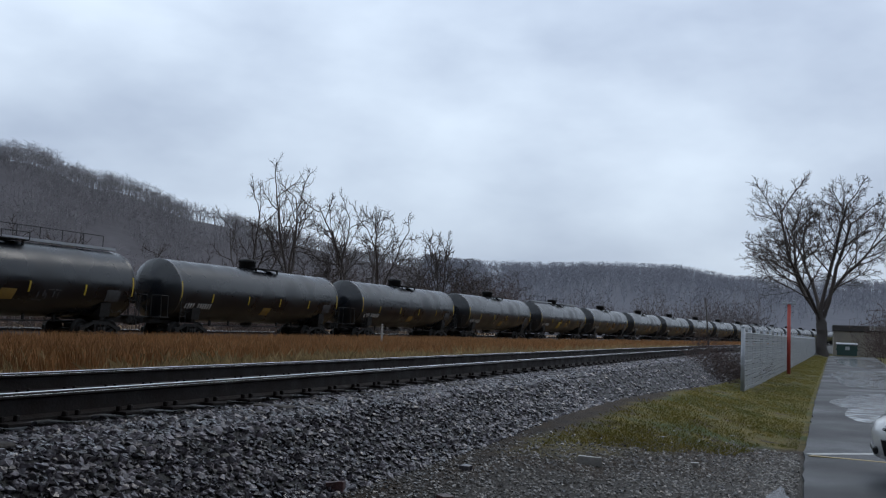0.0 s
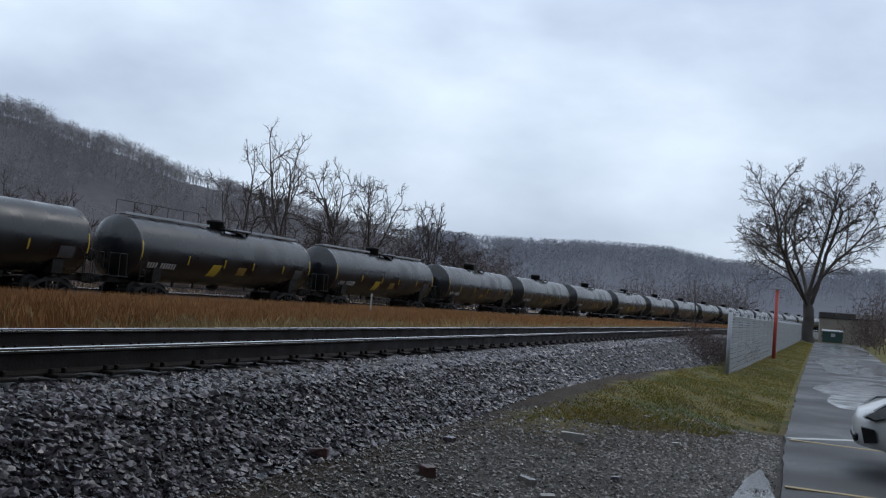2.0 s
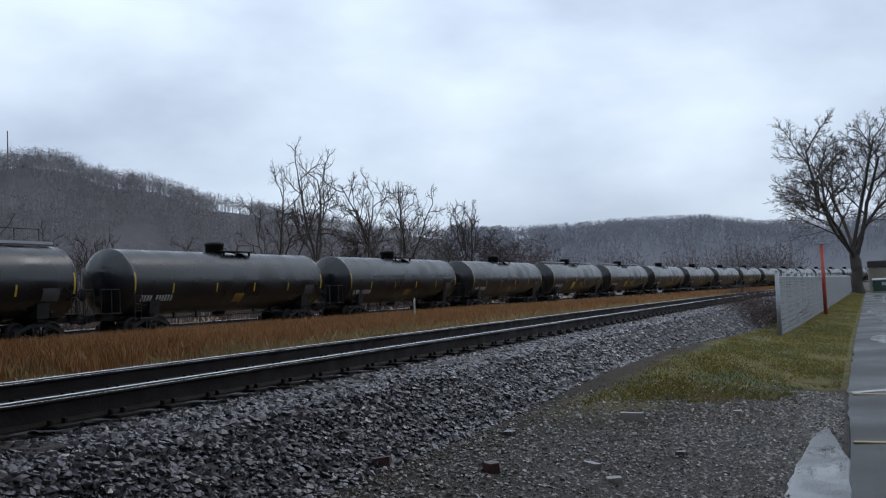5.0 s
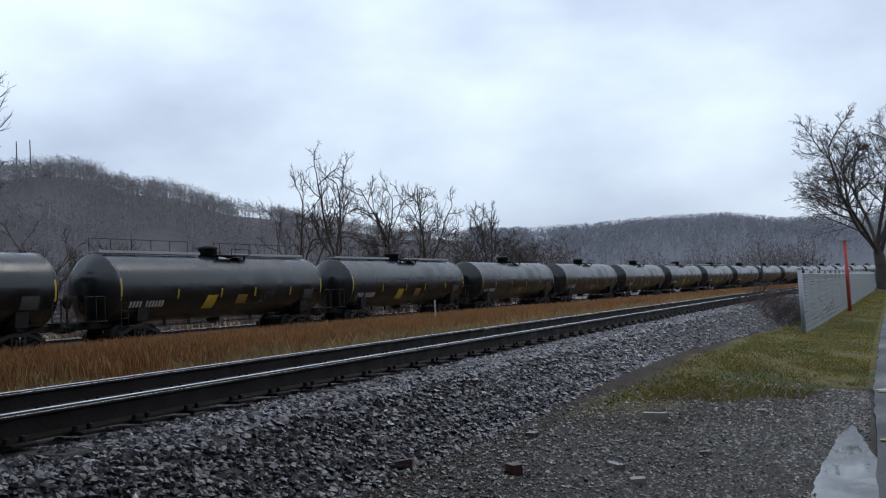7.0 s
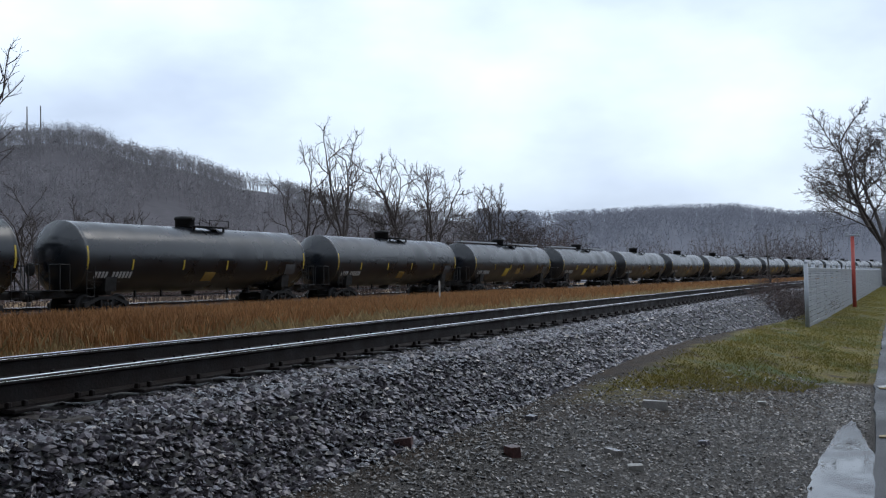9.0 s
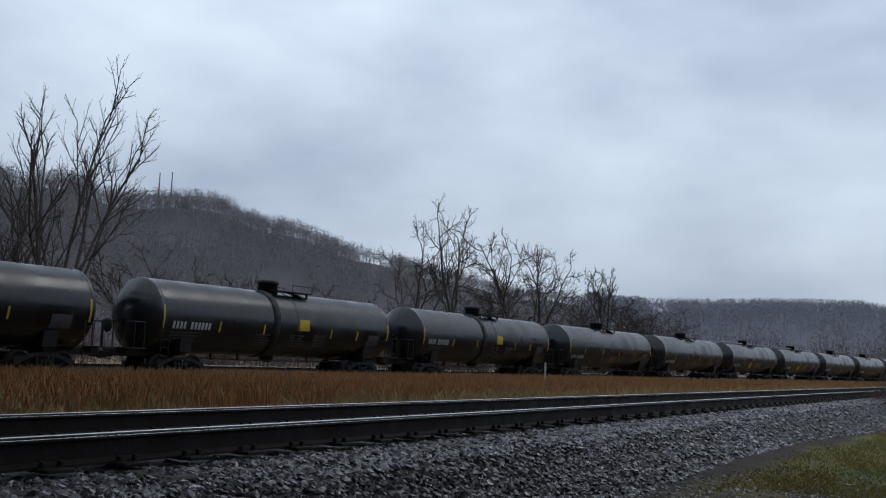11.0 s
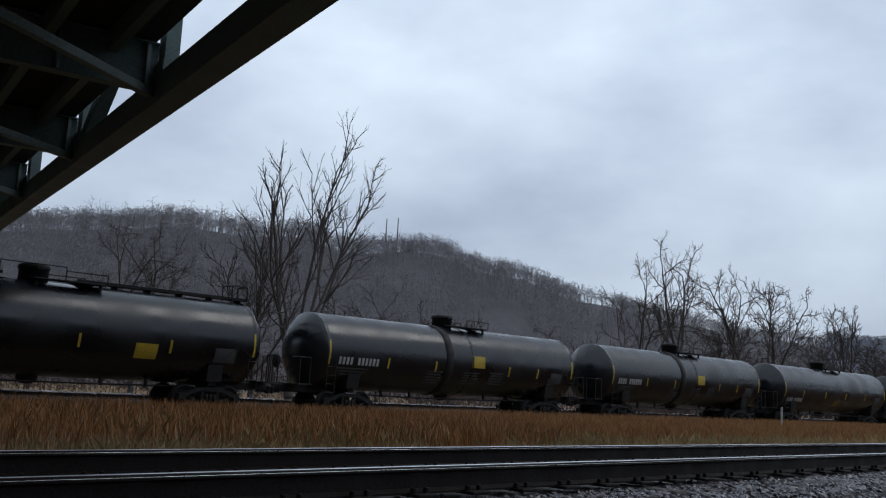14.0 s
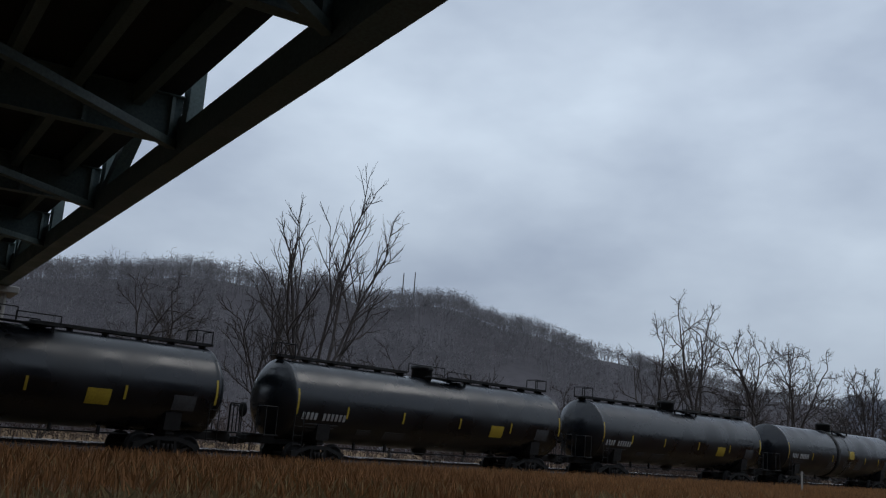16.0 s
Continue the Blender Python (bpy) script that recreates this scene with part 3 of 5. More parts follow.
def build_bogie(parent, y):
    bo = part("bogie", Shape().box((0, y, 0.62), (1.9, 0.32, 0.26), chamfer=0.04), M_STEEL, parent, "dark cast-steel bogie")
    for sx in (-1, 1):
        bow = [(y - 1.22, 0.40), (y - 1.22, 0.60), (y - 0.9, 0.66), (y - 0.45, 0.84), (y + 0.45, 0.84), (y + 0.9, 0.66), (y + 1.22, 0.60), (y + 1.22, 0.40), (y + 1.0, 0.40), (y + 0.95, 0.50), (y + 0.42, 0.70), (y - 0.42, 0.70), (y - 0.95, 0.50), (y - 1.0, 0.40)]
        tie = [(y - 0.80, 0.52), (y - 0.36, 0.36), (y + 0.36, 0.36), (y + 0.80, 0.52), (y + 0.72, 0.40), (y + 0.40, 0.24), (y - 0.40, 0.24), (y - 0.72, 0.40)]
        part("side_frame", Shape().prism(bow, "x", sx * 1.02 - 0.06, sx * 1.02 + 0.06).prism(tie, "x", sx * 1.02 - 0.055, sx * 1.02 + 0.055).box((sx * 1.02, y - 0.30, 0.53), (0.10, 0.10, 0.40)).box((sx * 1.02, y + 0.30, 0.53), (0.10, 0.10, 0.40)), M_STEEL, bo)
        for dy in (-0.16, 0.0, 0.16):
            part("spring", Shape().tube((sx * 1.09, y + dy, 0.34), (sx * 1.09, y + dy, 0.60), 0.06, 0.06, 8), M_STEEL, bo)
    for dy in (-0.89, 0.89):
        for sx in (-1, 1):
            part("wheel", Shape().lathe([(sx * 0.69, 0.49), (sx * 0.72, 0.49), (sx * 0.725, 0.457), (sx * 0.82, 0.455), (sx * 0.83, 0.39), (sx * 0.79, 0.36), (sx * 0.78, 0.16), (sx * 0.90, 0.11), (sx * 0.98, 0.09)], "x", 20, (0, y + dy, 0.457)), M_STEEL, bo, "worn steel wheel")
        part("axle", Shape().tube((-0.72, y + dy, 0.457), (0.72, y + dy, 0.457), 0.08, 0.08, 8), M_STEEL, bo)


def on_shell(y, up, w, h, out=0.012):
    """A thin plate that follows the tank's +x side, centred up metres above its axis."""
    sh = Shape()
    rows = 4
    for j in range(rows):
        a0, a1 = (math.asin(max(-0.99, min(0.99, (up - h / 2 + h * k / rows) / TANK_R))) for k in (j, j + 1))
        v = []
        for r in (TANK_R + out, TANK_R - 0.01):
            for a in (a0, a1):
                for yy in (y - w / 2, y + w / 2):
                    v.append((r * math.cos(a), yy, TANK_Z + r * math.sin(a)))
        sh.add(v, [(0, 1, 3, 2), (4, 6, 7, 5), (0, 4, 5, 1), (2, 3, 7, 6), (0, 2, 6, 4), (1, 5, 7, 3)])
    return sh


def slanted(sh, k):
    """Leans a plate forward as it rises."""
    zs = [p[2] for p in sh.v]
    mid = (min(zs) + max(zs)) / 2
    sh.v = [(x, y + k * (z - mid), z) for x, y, z in sh.v]
    return sh


def build_tank_car(style, label, m):
    """style: 'walk' has a full-length top walkway, 'band' a saddle band at mid-length, 'plain' neither."""
    car = thing("tank_car", label, "tank car", m, "tank cars of the train")
    half = 7.6
    prof = [(-half - 0.62, 0.05), (-half - 0.60, 0.45), (-half - 0.50, 0.85), (-half - 0.30, 1.20), (-half - 0.10, 1.42), (-half, TANK_R), (-half + 0.03, TANK_R + 0.012), (-half + 0.09, TANK_R + 0.012), (-half + 0.12, TANK_R), (-half + 0.22, TANK_R)]
    prof += [(half - 0.22, TANK_R), (half - 0.12, TANK_R), (half - 0.09, TANK_R + 0.012), (half - 0.03, TANK_R + 0.012), (half, TANK_R), (half + 0.10, 1.42), (half + 0.30, 1.20), (half + 0.50, 0.85), (half + 0.60, 0.45), (half + 0.62, 0.05)]
    part("tank", Shape().lathe(prof, "y", 40, (0, 0, TANK_Z)), M_TANK, car, "long black cylindrical tank shell with domed heads")
    for s in (-1, 1):
        st = part("draft_sill", Shape().box((0, s * 7.55, 0.95), (0.75, 2.6, 0.30), chamfer=0.03).box((0, s * 6.05, 1.02), (2.3, 0.35, 0.28), chamfer=0.04), M_STEEL, car, "black steel end sill")
        part("saddle", Shape().prism([(-1.25, 1.05), (1.25, 1.05), (1.32, 1.65), (1.0, 1.45), (0.5, 1.15), (-0.5, 1.15), (-1.0, 1.45), (-1.32, 1.65)], "y", s * 6.05 - 0.30, s * 6.05 + 0.30), M_STEEL, car)
        part("coupler", Shape().box((0, s * 8.92, 0.85), (0.16, 0.5, 0.2), chamfer=0.03).box((0.05, s * 9.10, 0.85), (0.30, 0.14, 0.30), chamfer=0.04), M_STEEL, st, "steel knuckle coupler")
        part("end_platform", Shape().box((0, s * 8.42, 1.12), (2.7, 0.62, 0.06), chamfer=0.01), M_STEEL, car, "black end platform")
        for sx in (-1.3, 1.3):
            rail = Shape().rod([(sx, s * 8.68, 1.14), (sx, s * 8.68, 2.15), (sx * 0.55, s * 8.68, 2.15), (sx * 0.55, s * 8.68, 1.14)], 0.024, 5).rod([(sx, s * 8.20, 1.14), (sx, s * 8.20, 2.15), (sx, s * 8.68, 2.15)], 0.024, 5)
            part("hand_rail", rail, M_STEEL, car, "thin bent-pipe hand rail")
        lad = Shape()
        for yy in (s * 7.20, s * 7.60):
            lad.rod([(1.56, yy, 0.75), (1.60, yy, 2.1)], 0.018, 5)
        for k in range(4):
            lad.rod([(1.57, s * 7.20, 0.85 + 0.33 * k), (1.57, s * 7.60, 0.85 + 0.33 * k)], 0.014, 5)
        part("ladder", lad, M_STEEL, car, "steel corner ladder")
        build_bogie(car, s * 6.05)
    part("brake_wheel", Shape().lathe([(-8.62, 0.24), (-8.60, 0.28), (-8.56, 0.28), (-8.54, 0.24)], "y", 16, (-0.5, 0, 2.0)), M_STEEL, car, "small hand-brake wheel")
    part("bottom_fitting", Shape().lathe([(0.70, 0.14), (0.78, 0.30), (1.02, 0.36), (1.06, 0.36)], "z", 12), M_STEEL, car, "bottom outlet valve housing")
    pipe = Shape().rod([(0.55, -5.3, 0.82), (0.55, -2.0, 0.78), (0.62, 2.0, 0.80), (0.55, 5.3, 0.84)], 0.03, 5)
    for yy in (-4.0, -2.4, 2.2, 3.8):
        pipe.box((0.58, yy, 0.90), (0.10, 0.10, 0.30), chamfer=0.01)
    part("brake_pipe", pipe, M_STEEL, car, "brake rigging below the tank")
    top = TANK_Z + TANK_R
    ho = part("valve_housing", Shape().lathe([(top - 0.10, 0.46), (top + 0.34, 0.46), (top + 0.36, 0.50), (top + 0.46, 0.50), (top + 0.52, 0.42), (top + 0.54, 0.1)], "z", 20, (0, -0.15, 0)), M_STEEL, car, "round black valve housing on top")
    part("hinge", Shape().box((0.47, -0.15, top + 0.38), (0.14, 0.22, 0.12), chamfer=0.02), M_STEEL, ho)
    plat = Shape()
    for sx in (-1, 1):
        plat.box((sx * 0.72, 0.75, top + 0.02), (0.40, 2.4, 0.05), chamfer=0.01)
        plat.box((sx * 0.72, -0.3, top - 0.14), (0.08, 0.08, 0.34))
        plat.box((sx * 0.72, 1.8, top - 0.14), (0.08, 0.08, 0.34))
    plat.box((0, 1.55, top + 0.05), (1.2, 0.7, 0.05), chamfer=0.01)
    part("top_platform", plat, M_STEEL, car, "grated steel platform round the housing")
    for sx in (-0.92, 0.92):
        rl = Shape().rod([(sx, 0.55, top + 0.02), (sx, 0.55, top + 0.34), (sx, 1.95, top + 0.34), (sx, 1.95, top + 0.02)], 0.02, 5)
        part("safety_rail", rl, M_STEEL, car, "low steel safety rail")
    if style == "walk":
        wk = Shape()
        for s in (-1, 1):
            wk.box((0.0, s * 4.5, top + 0.12), (0.52, 6.6, 0.05), chamfer=0.01)
            wk.box((0.26, s * 4.5, top + 0.14), (0.03, 6.6, 0.10))
            for k in range(6):
                wk.box((0, s * (1.4 + 1.22 * k), top + 0.04), (0.46, 0.06, 0.16))
        part("top_walkway", wk, M_STEEL, car, "long grated walkway along the tank top")
        er = Shape()
        for s in (-1, 1):
            for yy in (7.05, 7.7):
                er.rod([(0.34, s * yy, top + 0.10), (0.34, s * yy, top + 0.62), (-0.34, s * yy, top + 0.62), (-0.34, s * yy, top + 0.10)], 0.024, 5)
            er.rod([(0.34, s * 7.05, top + 0.62), (0.34, s * 7.7, top + 0.62)], 0.024, 5)
        er.rod([(0.55, -1.4, top + 0.1), (0.55, -1.4, top + 0.5), (0.55, 0.7, top + 0.5), (0.55, 0.7, top + 0.1)], 0.018, 5)
        part("walkway_rail", er, M_STEEL, car, "bent-pipe rail on the walkway")
    if style == "rail":
        for s in (-1, 1):
            part("top_walkway", Shape().box((0.0, s * 4.3, top + 0.10), (0.62, 6.4, 0.05), chamfer=0.01).box((0.32, s * 4.3, top + 0.12), (0.03, 6.4, 0.12)), M_GALV, car, "pale grated walkway along the tank top")
            hr = Shape().rod([(-0.36, s * 1.2, top + 0.75), (-0.36, s * 7.4, top + 0.75)], 0.018, 5)
            for k in range(6):
                hr.rod([(-0.36, s * (1.2 + 1.24 * k), top + 0.02), (-0.36, s * (1.2 + 1.24 * k), top + 0.75)], 0.018, 5)
            part("walkway_rail", hr, M_STEEL, car, "long pipe hand rail on posts")
    if style == "band":
        part("saddle_band", Shape().lathe([(-1.16, TANK_R), (-1.15, TANK_R + 0.03), (-0.76, TANK_R + 0.03), (-0.75, TANK_R)], "y", 40, (0, 0, TANK_Z)), M_STEEL, car, "riser band round the middle of the tank")
        part("band", Shape().lathe([(0.44, TANK_R), (0.45, TANK_R + 0.02), (0.53, TANK_R + 0.02), (0.54, TANK_R)], "y", 40, (0, 0, TANK_Z)), M_TANK, car)
    # yellow edge reflectors and painted panels on the near side
    spans = {"walk": (-5.11, -2.24, 0.96, 4.15), "band": (-4.42, -1.75, 2.9, 4.92), "plain": (-5.0, -1.87, 1.15, 4.2), "rail": (-4.0, -1.0, 1.6, 4.6)}[style]
    for yy, hh, up in [(-half + 0.14, 0.95, -0.05)] + [(q, 0.44, -0.32) for q in spans] + [(half - 0.14, 0.85, -0.05)]:
        part("reflector", on_shell(yy, up, 0.085, hh), M_YELLOW, car, "upright yellow reflector strip")
    spots = {"rail": (-6.9, -0.72, 0.30), "walk": (-7.2, -0.55, 0.30), "band": (-7.0, -0.35, 0.34), "plain": (-7.0, -0.75, 0.30)}[style]
    yy = spots[0]
    for k in range(11):
        if k == 4:
            yy += 0.2
            continue
        wv = 0.155
        part("letter", on_shell(yy + wv / 2, spots[1], wv * 0.74, spots[2] * 0.85), M_WHITE, car, "white stencilled mark")
        yy += wv * 1.22
    lines = Shape()
    for k in range(3):
        sub = on_shell(-6.2, spots[1] - 0.30 - 0.12 * k, 1.6 - 0.25 * k, 0.05)
        lines.add(sub.v, sub.f)
    part("small_print", lines, M_GREYST, car, "faint rows of small grey print")
    if style == "band":
        part("placard", on_shell(0.84, 0.0, 0.80, 0.52), M_YELLOW, car, "square yellow placard")
        for y0, u0, w0 in ((-1.76, -0.55, 0.9), (0.45, -0.50, 1.0), (2.1, -0.45, 0.9), (6.0, -0.55, 0.5)):
            tx = Shape()
            for k in range(5):
                sub = on_shell(y0, u0 - 0.12 * k, w0 * (1 - 0.12 * (k % 2)), 0.05)
                tx.add(sub.v, sub.f)
            part("small_print", tx, M_GREYST, car, "block of faint grey print")
    elif style == "walk":
        part("placard", on_shell(3.28, -0.52, 0.80, 0.50), M_YELLOW, car, "square yellow placard")
        part("data_panel", on_shell(-2.42, -1.08, 1.1, 0.30), M_GREYST, car, "faint grey data panel")
        part("data_panel", on_shell(-4.02, -1.02, 0.7, 0.2), M_GREYST, car, "faint grey data panel")
    elif style == "rail":
        part("placard", slanted(on_shell(-1.7, -0.72, 0.75, 0.60), 0.35), M_YELLOW, car, "slanted yellow placard")
        part("placard", slanted(on_shell(0.6, -0.65, 0.75, 0.42), 0.2), M_ORANGE, car, "faded orange placard")
        sc = Shape()
        for k in range(9):
            a = k * 0.7
            sub = on_shell(2.6 + 0.55 * math.cos(a * 1.9), -0.62 + 0.22 * math.sin(a * 2.3), 0.30 if k % 2 else 0.07, 0.05 if k % 2 else 0.24)
            sc.add(sub.v, sub.f)
        part("graffiti", sc, M_GREYST, car, "faded pale graffiti scribble")
    else:
        part("placard", slanted(on_shell(0.0, -0.85, 0.75, 0.40), 0.25), M_ORANGE, car, "faded orange-yellow placard")
    part("stencil_panel", on_shell(6.3, -0.50, 0.85, 0.50), M_GREYST, car, "grey stencilled data panel")
    return car


WALKS, RAILED, BANDS = {14, 15, 16, 17, 18}, {-12, -11, -4, 0, 1, 5, 6}, {9, 10, 12, 13}
LABELS = {"rail": "black tank car with pale walkway, hand rail and slanted placard", "walk": "black tank car with a full-length top walkway, yellow placard", "band": "black tank car with a band round its middle, square yellow placard", "plain": "plain black tank car with a small valve housing on top"}
TRAIN = {}


def car_pose(k, t):
    """Pose of car k at t seconds: it rolls along the bend at 17.3 m/s."""
    y = 36.39 + 17.30 * t - CAR_LEN * k - CAR_LEN / 2
    return pose(TRAIN_X + swing(y), y, TRAIN_RAIL, 0, 0, swing_turn(y))


def build_train():
    first = {}
    for k in range(-17, 19):
        style = "walk" if k in WALKS else "rail" if k in RAILED else "band" if k in BANDS else "plain"
        if style in first:
            TRAIN[k] = copy_thing(first[style], car_pose(k, 0))
        else:
            TRAIN[k] = first[style] = build_tank_car(style, LABELS[style], car_pose(k, 0))


def build_train_track():
    for mid, top, name_lab in ((TRAIN_X, TRAIN_RAIL, "railway track under the train, deep in dry grass"), (-37.6, 0.80, "empty far railway track on a low bank")):
        tr = thing("railway_track", name_lab, "railway track", kind="structure")
        for s in (-1, 1):
            r = part("rail", rail_shape(mid + s * 0.7525, top, -60, 380, 5, swing), M_RAIL, tr, "rust-brown steel rail")
            part("rail_head", running_band(mid + s * 0.7525, top, -60, 380, 5, swing), M_RAILTOP, r, "shiny worn running surface")
        sh = Shape()
        ys = list(np.arange(-60, 400, 5))
        prof = [(-3.2, -0.9), (-1.6, -0.2), (1.6, -0.2), (2.6, -0.9)]
        verts = [(mid + swing(y) + u, y, top + v) for y in ys for u, v in prof]
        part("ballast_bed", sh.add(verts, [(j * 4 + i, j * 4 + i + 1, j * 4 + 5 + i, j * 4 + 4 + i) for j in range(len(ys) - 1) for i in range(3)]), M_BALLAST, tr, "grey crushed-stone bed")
        ties = Shape()
        for y in np.arange(-60, 200, 0.6):
            ties.box((mid + swing(y), y, top - 0.25), (2.5, 0.22, 0.15))
        part("tie_row", ties, M_TIE, tr, "weathered ties")["kind"] = "stuff"


# ================= bare trees =================
def limbs_to(rng, goals, pos, par, step, kill, lift=0.0, kink=0.15, keep=0.5, most=7000, rounds=60):
    """Limbs that grow from the stem's nodes towards goal points, forking where the goals part."""
    pos, par = [np.array(p, dtype=float) for p in pos], list(par)
    goals = np.array(goals)
    base = np.array(pos)
    dist = np.linalg.norm(goals[:, None] - base[None], axis=2)
    near, gap = dist.argmin(1), dist.min(1)
    alive = np.ones(len(goals), bool)
    used = {}
    for _ in range(rounds):
        if not alive.any() or len(pos) > most:
            break
        pull = {}
        for i, g, d in zip(near[alive], goals[alive], gap[alive]):
            v = (g - pos[i]) / (d + 1e-9)
            pull[i] = pull.get(i, 0) + v
        fresh = []
        for i, v in pull.items():
            drift = pos[i] - pos[par[i]] if par[i] >= 0 else np.zeros(3)
            v = v / (np.linalg.norm(v) + 1e-9) + keep * drift / (np.linalg.norm(drift) + 1e-9) + rng.normal(0, kink, 3) + (0, 0, lift)
            v /= np.linalg.norm(v)
            if float(v @ drift) < 0.30 * np.linalg.norm(drift) or any(float(v @ w) > 0.96 for w in used.get(i, ())):
                continue
            used.setdefault(i, []).append(v)
            fresh.append(len(pos))
            pos.append(pos[i] + v * step)
            par.append(i)
        if not fresh:
            break
        tips = np.array([pos[i] for i in fresh])
        d = np.linalg.norm(goals[:, None] - tips[None], axis=2)
        k, m = d.argmin(1), d.min(1)
        closer = m < gap
        near[closer], gap[closer] = np.array(fresh)[k[closer]], m[closer]
        alive &= gap > kill
    return pos, par


def limb_mesh(name, pos, rad, par, which, mat, sides):
    """Tapered tubes along the given limbs."""
    a, b = np.array([pos[par[i]] for i in which]), np.array([pos[i] for i in which])
    ra, rb = np.array([min(rad[par[i]], rad[i] * 1.5) for i in which]), np.array([rad[i] for i in which])
    z = b - a
    z /= np.linalg.norm(z, axis=1, keepdims=True) + 1e-9
    a = a - z * (ra * 0.5)[:, None]
    x = np.cross(z, np.where(np.abs(z[:, 2:]) > 0.9, (1.0, 0.1, 0.0), (0.0, 0.1, 1.0)))
    x /= np.linalg.norm(x, axis=1, keepdims=True)
    y = np.cross(z, x)
    ang = np.arange(sides) * math.tau / sides
    ring = x[:, None] * np.cos(ang)[None, :, None] + y[:, None] * np.sin(ang)[None, :, None]
    V = np.concatenate([a[:, None] + ring * ra[:, None, None], b[:, None] + ring * rb[:, None, None]], 1).reshape(-1, 3)
    q = np.array([(i, (i + 1) % sides, sides + (i + 1) % sides, sides + i) for i in range(sides)])
    F = (np.arange(len(which))[:, None, None] * 2 * sides + q[None]).reshape(-1, 4)
    me = raw_mesh(name, V, F, mat)
    me.polygons.foreach_set("use_smooth", [True] * len(F))
    return me


def fork(rng, pos, par, at, way, length, level, form):
    """One limb and, level by level, the limbs that leave it."""
    kink, lift, angle, share, kids = FORMS[form][:5]
    segs = (9, 7, 5, 4, 3)[min(level, 4)]
    turn = rng.uniform(0, math.tau)
    for q in range(segs):
        way = way + rng.normal(0, kink, 3) + (0, 0, lift)
        way = way / np.linalg.norm(way)
        pos.append(pos[at] + way * length / segs)
        par.append(at)
        at = len(pos) - 1
        if level >= len(kids) or (q + 1) / segs < (0.30 if level == 0 else 0.2):
            continue
        many = kids[level] / (segs * 0.75)
        for _ in range(int(many) + int(rng.random() < many % 1)):
            turn += 2.4 + rng.normal(0, 0.4)
            x = np.cross(way, (0.3, 0.1, 1.0) if abs(way[2]) < 0.95 else (1.0, 0.0, 0.0))
            x /= np.linalg.norm(x)
            y = np.cross(way, x)
            a = radians(rng.normal(angle, 8))
            out = way * math.cos(a) + (x * math.cos(turn) + y * math.sin(turn)) * math.sin(a)
            fork(rng, pos, par, at, out, length * share * rng.uniform(0.65, 1.15) * (1.15 - 0.55 * (q + 1) / segs), level + 1, form)


# kink, lift, branching angle, length share, branches by level, first limbs, their spread, their length, fork height, taper
FORMS = {"round": (0.08, 0.020, 42, 0.52, (8, 7, 6, 4), 7, 40, 0.56, 0.24, 0.56), "vase": (0.07, 0.055, 34, 0.52, (6, 4, 3), 7, 36, 0.66, 0.16, 0.55),
         "open": (0.16, 0.030, 46, 0.50, (7, 6, 5), 4, 25, 0.62, 0.18, 0.56)}


def build_tree(name, seed, height, width, form, trunk=0.35, fine=0.02, mats=(M_BARK, M_TWIG), label="", m=None):
    """Trunk and crown as two parts; limbs thicken by what they carry."""
    rng = np.random.default_rng(seed)
    limbs, spread, reach, split, taper = FORMS[form][5:]
    stem, lean = [np.array((0.0, 0.0, -0.4))], rng.normal(0, 0.04, 2)
    for k in range(8):
        f = height * split * (k + 1) / 8
        stem.append(np.array((lean[0] * f + rng.normal(0, 0.003 * height), lean[1] * f + rng.normal(0, 0.003 * height), f)))
    pos, par = list(stem), [-1] + list(range(len(stem) - 1))
    for k in range(limbs):
        a, tilt = k * 2.4 + rng.normal(0, 0.3), radians(spread * (0.2 if k == 0 else rng.uniform(0.7, 1.2)))
        way = np.array((math.cos(a) * math.sin(tilt), math.sin(a) * math.sin(tilt), math.cos(tilt)))
        fork(rng, pos, par, len(stem) - 1 - k % 3, way, height * reach * (1.02 if k == 0 else rng.uniform(0.85, 1.05)), 0, form)
    v = np.array(pos)
    crown = v[len(stem):]
    wide = 1.28 * width / (np.percentile(crown[:, :2], 99) - np.percentile(crown[:, :2], 1))
    mid = stem[-1][:2]
    v[len(stem):, :2] = mid + (crown[:, :2] - mid) * wide
    top = height * split
    high = v[:, 2] > top
    v[high, 2] = top + (v[high, 2] - top) * (height - top) / (v[:, 2].max() - top)
    pos = list(v)
    load = np.zeros(len(pos))
    for i in range(len(pos) - 1, 0, -1):
        load[i] = max(load[i], 1.0)
        load[par[i]] += load[i]
    rad = fine + (trunk - fine) * (load / load[0]) ** taper
    rad[load < 1.5] = fine * 0.8
    rad[0], rad[1] = trunk * 1.5, trunk * 1.05
    tree_ob = thing(name, label, "tree", m)
    part("trunk", limb_mesh("trunk", pos, rad, par, range(1, len(stem)), mats[0], 10), None, tree_ob, "dark furrowed trunk")
    part("crown", limb_mesh("crown", pos, rad, par, range(len(stem), len(pos)), mats[1], 4), None, tree_ob, "bare winter crown of fine twigs")
    return tree_ob


def polar(az, dist, z=None):
    x, y = -math.sin(radians(az)) * dist, math.cos(radians(az)) * dist
    return x, y, (ground_z(x, y) if z is None else z)


